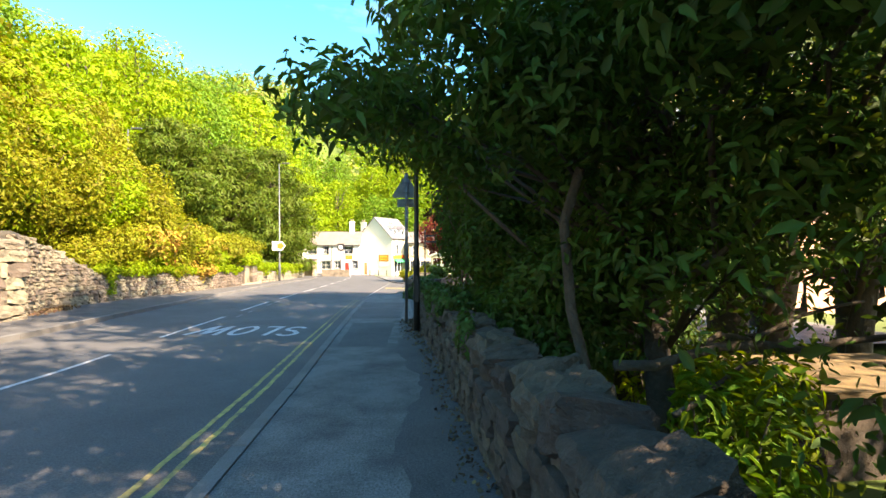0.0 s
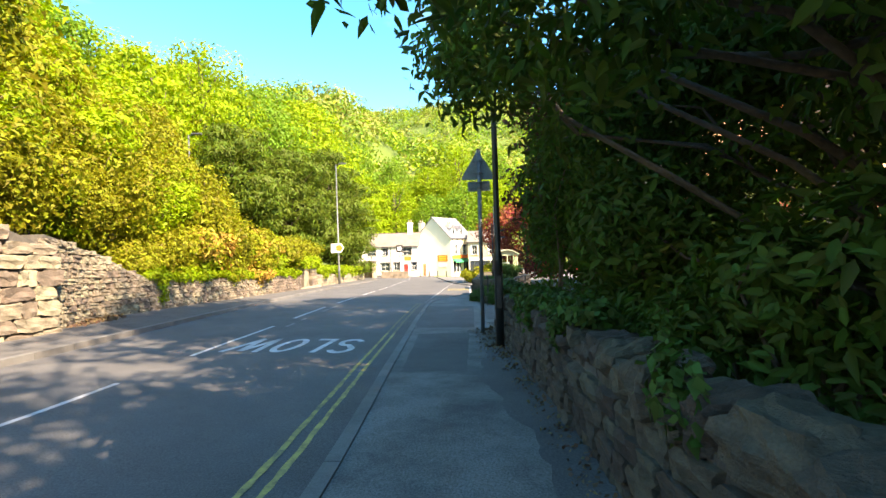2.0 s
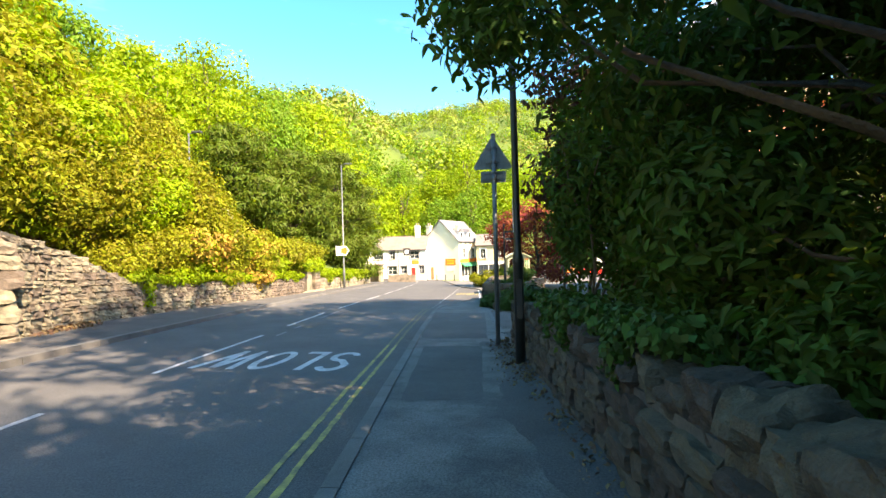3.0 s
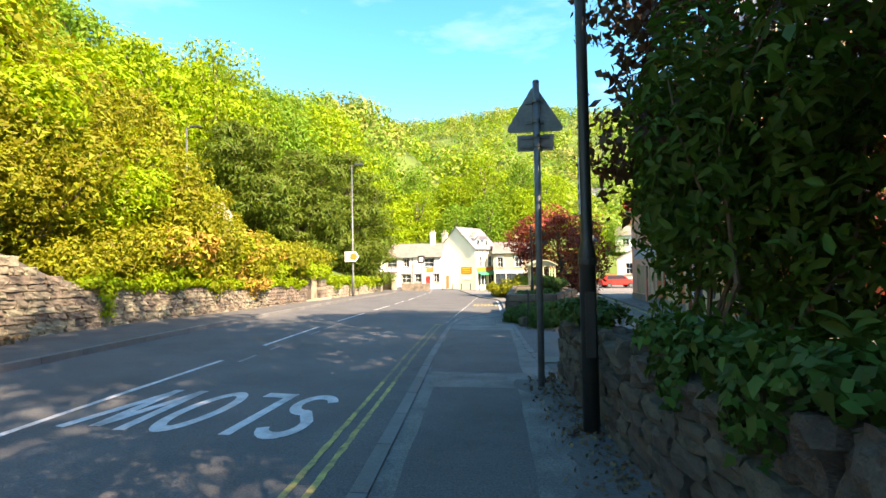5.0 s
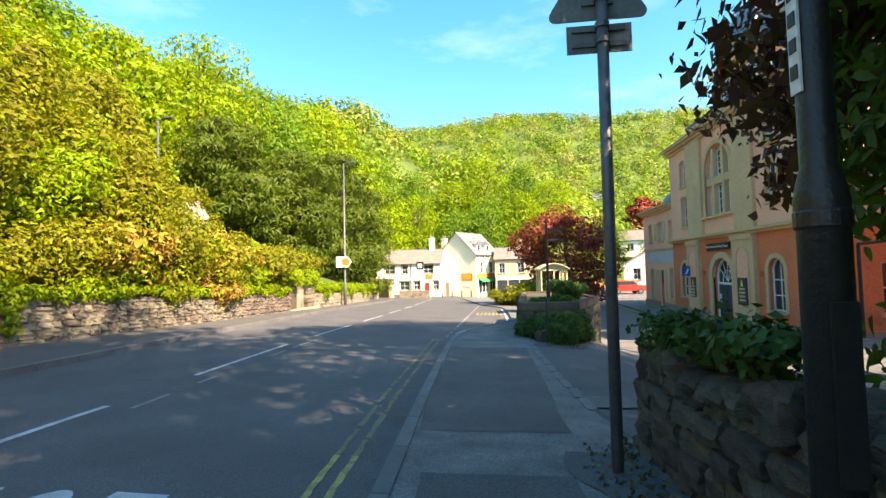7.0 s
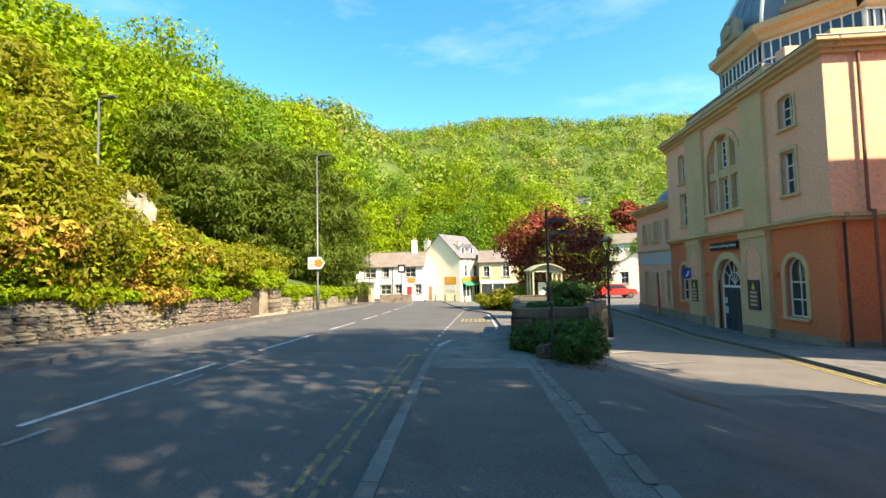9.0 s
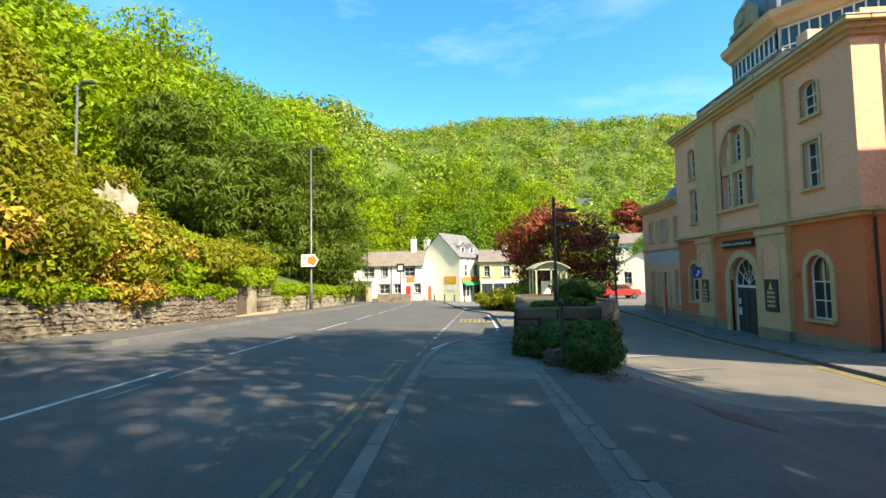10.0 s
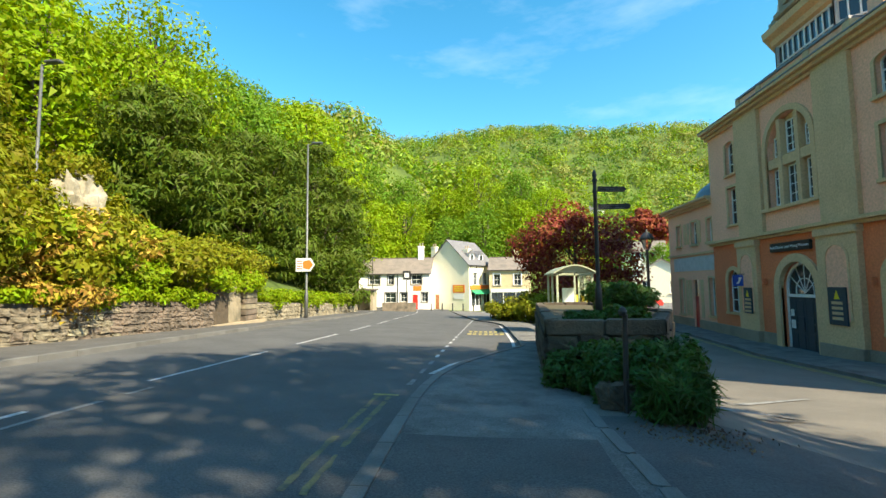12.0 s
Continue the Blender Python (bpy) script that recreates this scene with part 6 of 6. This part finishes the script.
for y in np.arange(38, 58, 2.3):
    copy_thing(low[1], pose(wl_(y) - 0.8, y, g(wl_(y), y) + 0.65, 0, 0, rng.uniform(0, 360)))


def ivy(name, blobs, count, size, material, seed, label, narrow=0.7):
    return tagged(leaves(name, blobs, count, size, material, seed, 0.2, 0.6, narrow, None, size > 0.04), label, "ivy", kind="stuff")


ivy("ivy", [(wl_(y) + 0.02, y, g(-11, y) + 1.2 + 0.1 * math.sin(y * 3), 0.2, 0.55, 0.16 + 0.16 * max(0, math.sin(y * 1.7))) for y in np.arange(17.0, 32, 0.8)] + [(-11.25, 17.4, 0.4, 0.2, 0.35, 0.7)], 11000, 0.045, LEAF_BRT, 90, "green ivy trailing over the retaining wall")
ivy("ivy", [(-17.0, 29.6, 3.6, 0.5, 0.5, 0.9), (-16.8, 32.7, 3.5, 0.5, 0.6, 1.0), (-17.0, 31.2, 5.1, 0.6, 1.4, 0.6), (-16.6, 31.4, 1.9, 0.5, 1.4, 0.4)], 4200, 0.07, LEAF_YEL, 97, "yellow-green ivy creeping over the limestone outcrop")
# slope shrubs behind
for i in range(34):
    y = rng.uniform(14, 62)
    x = wl_(y) - rng.uniform(5, 18)
    s = rng.uniform(1.2, 2.1)
    if (abs(y - 32.6) < 2.5 and x > -19.5) or (y > 35.5 and x > -22.5):
        continue
    copy_thing(kinds[(2, 3, 2, 0)[i % 4]], pose(x, y, hill(x, y) - 0.3, 0, 0, rng.uniform(0, 360)) @ Matrix.Diagonal((s, s, s * 1.1, 1)))

YEW = "dark green yew spreading beside the road"
tree("yew_tree", -18.6, 46.5, hill(-18.6, 46.5) - 1, 12.0, 5.0, LEAF_DRK, 3, 26000, 0.26, YEW, low=0.04, group="yews", clumps=44, narrow=0.2, flat_clumps=0.38, droop=0.6)
tree("yew_tree", -17.0, 54, hill(-17, 54) - 1.5, 15.0, 6.2, LEAF_DRK, 6, 30000, 0.27, YEW, low=0.03, group="yews", clumps=50, narrow=0.2, flat_clumps=0.38, droop=0.6)
tree("yew_tree", -19.0, 62, hill(-19, 62) - 1.5, 12.5, 4.8, LEAF_DRK, 8, 24000, 0.27, YEW, low=0.1, group="yews", clumps=44, narrow=0.2, flat_clumps=0.38, droop=0.6)
tree("yew_tree", -21.0, 40.5, hill(-21, 40.5) - 1, 11.0, 4.6, LEAF_DRK, 9, 20000, 0.26, YEW, low=0.04, group="yews", clumps=40, narrow=0.2, flat_clumps=0.38, droop=0.6)
tree("maple", 5.0, 48, g(5.0, 48), 8.4, 4.6, LEAF_RED, 4, 20000, 0.13, "copper-red maple with a broad low crown", low=0.1, clumps=26, flat_clumps=0.6)
tree("copper_beech", 41.0, 142, hill(41, 142), 19, 7, LEAF_RED, 14, 9000, 0.5, "purple-brown beech on the far hillside")

HT = "fresh green broadleaf tree on the steep hillside"
protos = []
for i, (m, h, r) in enumerate(((LEAF_BRT, 13, 5.2), (LEAF_YEL, 11, 4.6), (LEAF_MID, 14, 5.6), (LEAF_BRT, 16, 6.4))):
    x, y = -27 - i * 5, 38 + 11 * i
    protos.append(tree("hillside_tree", x, y, hill(x, y) - 0.5, h, r, m, 20 + i, 10500, 0.22, HT, group="hillside trees", clumps=40, low=0.12, plain=True))
copy_thing(protos[1], pose(-18.6, 27.4, hill(-18.6, 27.4) - 0.6, 0, 0, 15) @ Matrix.Diagonal((0.55, 0.55, 0.7, 1)))
# the tall bright ash and the dark pine on the skyline
copy_thing(protos[3], pose(-29.6, 49.5, hill(-29.6, 49.5), 0, 0, 40) @ Matrix.Diagonal((1.0, 1.0, 1.12, 1)))
tree("pine_tree", -44, 44, hill(-44, 44), 17, 4.5, LEAF_SHADE, 31, 9000, 0.25, "dark pine standing high on the hillside", low=0.4, narrow=0.25)
for i, (x, y, ztop) in enumerate(((-34, 47, 24.0), (-37.3, 44, 25.0), (-39.5, 40, 25.0), (-33.4, 53.6, 25.0), (-30.6, 61.2, 25.5), (-28, 79, 29.0), (-44, 36, 26.0))):
    s = (ztop - hill(x, y) + 0.6) / 16.3
    copy_thing(protos[(3, 3, 0, 3, 2, 3, 2)[i]], pose(x, y, hill(x, y) - 0.6, 0, 0, 50 * i) @ Matrix.Diagonal((s * 1.1, s * 1.1, s * (16.0 / (16, 16, 13, 16, 14, 16, 14)[i]), 1)))
for i in range(40):
    y = rng.uniform(8, 96)
    x = wl_(y) - 8 - rng.random() ** 1.2 * 42
    s = rng.uniform(0.75, 1.15) * (1.0 if x < -24 else 0.75)
    if x > -24 and y > 35 or (abs(y - 32.6) < 5 and x > -24):
        continue
    copy_thing(protos[i % 4], pose(x, y, hill(x, y) - 0.6, 0, 0, rng.uniform(0, 360)) @ Matrix.Diagonal((s, s, s, 1)))
for i, (x, y, s) in enumerate(((-34, 98, 1.2), (-25, 101, 1.45), (-28.5, 80, 1.45), (-27, 61, 1.05), (-33, 71, 1.2), (-24, 92, 1.35), (-17, 104, 1.1), (-9, 101, 1.1), (-2, 103, 1.2), (5, 106, 1.15), (11, 112, 1.0), (-29, 112, 1.3), (-20, 118, 1.2), (-11, 116, 1.2), (-3, 118, 1.25), (6, 122, 1.1), (-40, 116, 1.2), (15, 126, 1.0), (-30, 88, 1.0), (-37, 84, 1.1), (-27, 78, 0.95), (-24, 70, 0.85), (18, 104, 0.6), (26, 112, 0.6), (31, 104, 0.6))):
    copy_thing(protos[(2, 0, 3, 2)[i % 4]], pose(x, y, hill(x, y) - 0.8, 0, 0, rng.uniform(0, 360)) @ Matrix.Diagonal((s, s, s, 1)))


def far_woods():
    """The far hillside: crowns of several greens, a stand of each kind."""
    r = random.Random(77)
    for k, (m, n) in enumerate(((LEAF_FAR, 620), (LEAF_BRT, 420), (LEAF_MID, 420), (LEAF_OLIVE, 420), (LEAF_DEEP, 300))):
        blobs = []
        for i in range(n):
            y = r.uniform(118, 385)
            x = r.uniform(-60 - 0.35 * (y - 120), 40 + 0.75 * (y - 60))
            s = r.uniform(2.6, 5.4)
            blobs.append((x, y, hill(x, y) + s * 0.5, s, s, s * r.uniform(0.9, 1.3)))
        tagged(leaves("far_woodland", blobs, 95 * n, 0.75, m, 200 + k, 0.75, wild=0.3, plain=True), "dense woodland covering the far hillside", "woodland", kind="stuff")


far_woods()

# planting at the corner
shrub("evergreen_shrub", 1.3, 25.0, -0.12, 0.6, 1.2, 0.55, LEAF_SHADE, 80, 9000, 0.06, "rounded dark evergreen shrub in the planter", narrow=0.3)
shrub("ground_cover", 0.25, 23.2, -0.12, 0.4, 0.35, 0.14, LEAF_IVY, 78, 3500, 0.05, "low green planting filling the planter", "planter planting", stems=False)
shrub("ground_cover", 0.9, 23.3, -0.12, 0.4, 0.45, 0.22, LEAF_SHADE, 79, 3500, 0.05, "low green planting filling the planter", "planter planting", stems=False)
LS = "dense green shrub spilling against the planter"
for k, (x, y, rx, ry, rz, m) in enumerate(((-0.05, 22.0, 0.5, 0.5, 0.52, LEAF_IVY), (0.5, 21.9, 0.55, 0.5, 0.6, LEAF_SHADE), (1.0, 21.9, 0.5, 0.5, 0.68, LEAF_IVY), (0.3, 21.2, 0.45, 0.5, 0.58, LEAF_IVY), (0.7, 20.9, 0.4, 0.5, 0.62, LEAF_SHADE))):
    shrub("low_shrub", x, y, g(x, y) - 0.02, rx, ry, rz, m, 81 + k, 7000, 0.05, LS, "shrubs before the planter", narrow=0.3)
shrub("grass_clump", 0.55, 20.3, g(0.55, 20.3), 0.38, 0.3, 0.42, LEAF_IVY, 88, 2600, 0.15, "clump of long green grass at the corner", narrow=0.07, stems=False, category="grass")
shrub("gold_shrub", 1.4, 44.5, g(1.4, 44.5), 1.8, 1.8, 1.7, LEAF_YEL, 85, 7000, 0.1, "yellow-green rounded shrub behind the shelter", "gold shrubs")
shrub("gold_shrub", -0.3, 46.0, g(-0.3, 46), 1.3, 1.3, 1.0, LEAF_YEL, 86, 4000, 0.1, "yellow-green rounded shrub behind the shelter", "gold shrubs")
ivy("leaf_litter", [(0.45, 19.7, g(0.45, 19.7) + 0.0, 0.6, 0.35, 0.012)], 420, 0.016, LITTER, 95, "dry brown leaves under the shrubs")


def fallen_block(x, y, turn):
    o = new("stone_block", COPING[3])
    o.matrix_world = pose(x, y, g(x, y) + 0.12, 0, 4, turn) @ Matrix.Diagonal((0.42, 0.36, 0.32, 1))
    tagged(o, "mossy gritstone block lying under the shrubs", "stone block")


fallen_block(0.12, 20.85, 20)


# ---- the garden behind the wall ----
def clear_of_path(c):
    """Keeps foliage off the walking line."""
    return ~((c[:, 0] < 0.62) & (c[:, 2] < 2.25 - 0.03 * c[:, 1])) & ~((c[:, 0] < 1.15) & (c[:, 1] < 4.5) & (c[:, 2] < 2.0))


def laurel():
    """The large-leaved tree that overhangs the pavement."""
    r = random.Random(12)
    top = thing("overhanging_tree", pose(2.6, 4.6, -1.2), "dark broad-leaved tree overhanging the garden wall", "tree")
    o = Vector((2.6, 4.6, -1.2))
    bm = bmesh.new()
    blobs = []
    limb(bm, r, (0, 0, -0.5), (0.2, 0.3, 4.2), 0.17, 0.1, 0.08, 6, 10)
    limb(bm, r, (-0.75, -0.7, -0.4), (-1.15, -0.7, 3.4), 0.06, 0.045, 0.1, 6, 8)
    ends = [(-0.6, 4.9, 3.1), (-0.7, 4.1, 2.8), (-0.6, 8.0, 3.75), (-0.5, 7.0, 3.9), (-0.45, 9.0, 4.0), (-0.3, 8.0, 3.3), (-0.2, 6.4, 3.4), (-0.3, 9.6, 4.3), (-0.1, 4.6, 3.0), (0.0, 5.4, 4.2), (-0.2, 7.6, 4.8), (0.15, 5.8, 3.5), (-0.1, 7.2, 3.6), (0.3, 8.6, 3.7), (0.3, 3.4, 3.3), (0.4, 5.0, 2.5), (0.2, 6.4, 2.9)]
    for i in range(64):
        f = r.random()
        ends.append((r.uniform(0.9, 3.6), r.uniform(0.3, 10.2), r.uniform(1.3, 6.4)))
    for k, e in enumerate(ends):
        q = Vector(e) - o
        if k % 2 == 0:
            limb(bm, r, (0.1, 0.1, r.uniform(1.6, 3.8)), q, 0.04, 0.01, 0.1, 5, 6)
        s = r.uniform(0.6, 0.95) if e[0] > 0.7 else r.uniform(0.42, 0.6)
        blobs.append((*q, s, s * 1.15, s * 0.75))
    part("trunk", bm, BARK, top, smooth=True)
    cr = leaves("crown", blobs, 75000, 0.062, LEAF_SHADE, 13, 0.1, 0.35, 0.36, lambda c: clear_of_path(c + np.array(o)), True)
    cr.parent = top
    # the bare dead limbs low in the shade
    bm = bmesh.new()
    limb(bm, r, (-0.6, -1.2, 1.4), (0.46, -0.7, 1.68), 0.025, 0.018, 0.05, 5, 7)
    limb(bm, r, (-0.85, -0.7, 1.66), (1.7, -0.8, 1.9), 0.05, 0.03, 0.08, 6, 8)
    limb(bm, r, (-0.2, -0.75, 1.72), (1.9, -0.3, 2.15), 0.028, 0.014, 0.1, 5, 7)
    part("bare_branch", bm, BARK, top, "low bare branches", True)
    return top


laurel()
shrub("laurel_bush", 1.45, 10.9, g(0, 11) + 0.2, 0.95, 1.6, 3.0, LEAF_SHADE, 87, 11000, 0.065, "glossy dark laurel behind the garden wall", "laurels", narrow=0.36, broad=True)
shrub("laurel_bush", 2.0, 8.2, g(0, 8) + 0.1, 1.1, 1.6, 1.9, LEAF_SHADE, 88, 9000, 0.07, "glossy dark laurel behind the garden wall", "laurels", narrow=0.36, broad=True)
shrub("laurel_bush", 1.7, 5.6, g(0, 5) + 0.2, 0.85, 1.2, 1.3, LEAF_SHADE, 89, 6000, 0.06, "glossy dark laurel behind the garden wall", "laurels", narrow=0.36, broad=True)
shrub("laurel_bush", 4.4, 9.6, -1.6, 1.5, 1.6, 3.0, LEAF_SHADE, 76, 7000, 0.08, "glossy dark laurel deep in the garden", "laurels", narrow=0.36, broad=True)
shrub("laurel_bush", 6.6, 2.6, -1.6, 1.2, 1.4, 2.0, LEAF_SHADE, 77, 6000, 0.08, "glossy dark laurel deep in the garden", "laurels", narrow=0.36, broad=True)
shrub("fern_shrub", 2.55, 3.5, -1.0, 0.45, 0.5, 1.3, LEAF_MID, 91, 1100, 0.06, "bright green undergrowth below the wall", "undergrowth", narrow=0.34, broad=True)
shrub("fern_shrub", 3.6, 5.2, -1.4, 1.0, 1.2, 1.5, LEAF_BRT, 92, 3000, 0.07, "bright green undergrowth below the wall", "undergrowth", narrow=0.34, broad=True)
ivy("ivy", [(wr(y) + 0.18, y, g(0, y) + 1.02, 0.3, 0.4, 0.16) for y in (6.6, 7.4, 8.3, 9.0, 9.7, 11.6, 12.2, 12.7)] + [(wr(y) + 0.0, y, g(0, y) + 0.85, 0.1, 0.3, 0.25) for y in (7.0, 8.6, 9.4, 4.6)], 5500, 0.038, LEAF_IVY, 93, "glossy ivy over the garden wall's coping")
ivy("leaf_litter", [(wr(y) - 0.12, y, g(0, y) + 0.012, 0.22, 0.6, 0.012) for y in np.arange(3, 13.2, 0.8)] + [(wr(y) - 0.3, y, g(0, y) + 0.014, 0.3, 0.5, 0.012) for y in (9.6, 10.4, 11.2, 12.0, 12.6)], 2200, 0.026, LITTER, 94, "dry brown leaves gathered against the wall")
ivy("leaf_litter", [(-10.6, 13.2, g(-10.6, 13.2) + 0.06, 0.5, 1.6, 0.03)], 700, 0.05, LITTER, 96, "dry orange leaves at the wall's foot")


def garden_shed():
    top = thing("garden_shed", pose(7.2, 7.2, -2.0), "low dark shed with a leaf-strewn flat roof", "shed")
    part("wall", boxes((-1.8, 1.6, -0.95, 1.0, -0.3, 1.32)), BARK, top)
    part("roof", boxes((-1.95, 1.8, -1.1, 1.2, 1.32, 1.42), bevel=0.02), LITTER, top)


garden_shed()
GT = "tall dark tree shading the pavement and road"
gts = [tree("garden_tree", 7.5, 9.5, -1.6, 13, 4.2, LEAF_SHADE, 50, 8500, 0.12, GT, group="garden trees", clumps=22, low=0.2, plain=True),
       tree("garden_tree", 5.2, -0.5, -1.6, 12, 4.0, LEAF_SHADE, 51, 15000, 0.062, GT, group="garden trees", clumps=22, low=0.12, narrow=0.36, broad=True)]
for x, y, s, turn in ((3.9, 7.6, 0.8, 20), (5.6, 2.2, 1.0, 130), (3.8, -4.5, 1.0, 250), (4.6, 11.4, 0.7, 70)):
    copy_thing(gts[1], pose(x, y, -1.6, 0, 0, turn) @ Matrix.Diagonal((s, s, s, 1)))
# copies mostly out of view, added to dapple the road and bound the sunlit strip
for i, (x, y, s, tall) in enumerate(((9.5, 9.4, 0.75, 1.6), (5.6, -8.0, 1.2, 1.0), (13.0, -1.5, 0.9, 1.7), (8.5, -13, 1.4, 1.0), (15, -12, 1.5, 1.0), (6, -20, 1.4, 1.0), (15.0, 8.0, 1.3, 1.1), (16.5, 9.8, 0.62, 2.2), (17.5, 3.5, 1.4, 1.2), (11.0, 10.5, 1.1, 1.0))):
    copy_thing(gts[0], pose(x, y, -1.6, 0, 0, i * 67) @ Matrix.Diagonal((s, s, s * tall, 1)))
# high crowns added out of view, only to shade the road and far wall
high = tree("yard_tree", 14.0, 10.2, -2.2, 21, 4.0, LEAF_SHADE, 52, 5300, 0.17, "unseen high-crowned tree added to shade the road and wall", group="yard trees", clumps=20, low=0.66)
for x, y, turn, s in ((11.6, 14.2, 100, 1.0), (8.6, 11.6, 200, 1.0), (9.0, 1.8, 60, 1.15), (7.6, 4.8, 260, 1.18), (7.5, -3.0, 110, 0.88)):
    copy_thing(high, pose(x, y, -1.9, 0, 0, turn) @ Matrix.Diagonal((s, s, s, 1)))
tree("copper_tree", 2.5, 12.5, -1.3, 7.2, 2.7, leaf("purple_brown_leaves", (0.1, 0.05, 0.035)), 55, 11000, 0.08, "purple-leaved tree overhanging the wall's end", low=0.42, clumps=16)


def neighbour():
    """Plain building across the museum's yard to the south, added unseen to cast shade."""
    top = thing("neighbour_building", pose(20, 20, -2.2), "unseen plain building added to shade the museum and side road", "building")
    part("wall", boxes((-5.5, 6, 0.3, 4, -1, 12.5)), PEACH, top)
    part("roof", boxes((-5.6, 6.1, 0.2, 4.1, 12.5, 12.7)), LEAD, top)


neighbour()
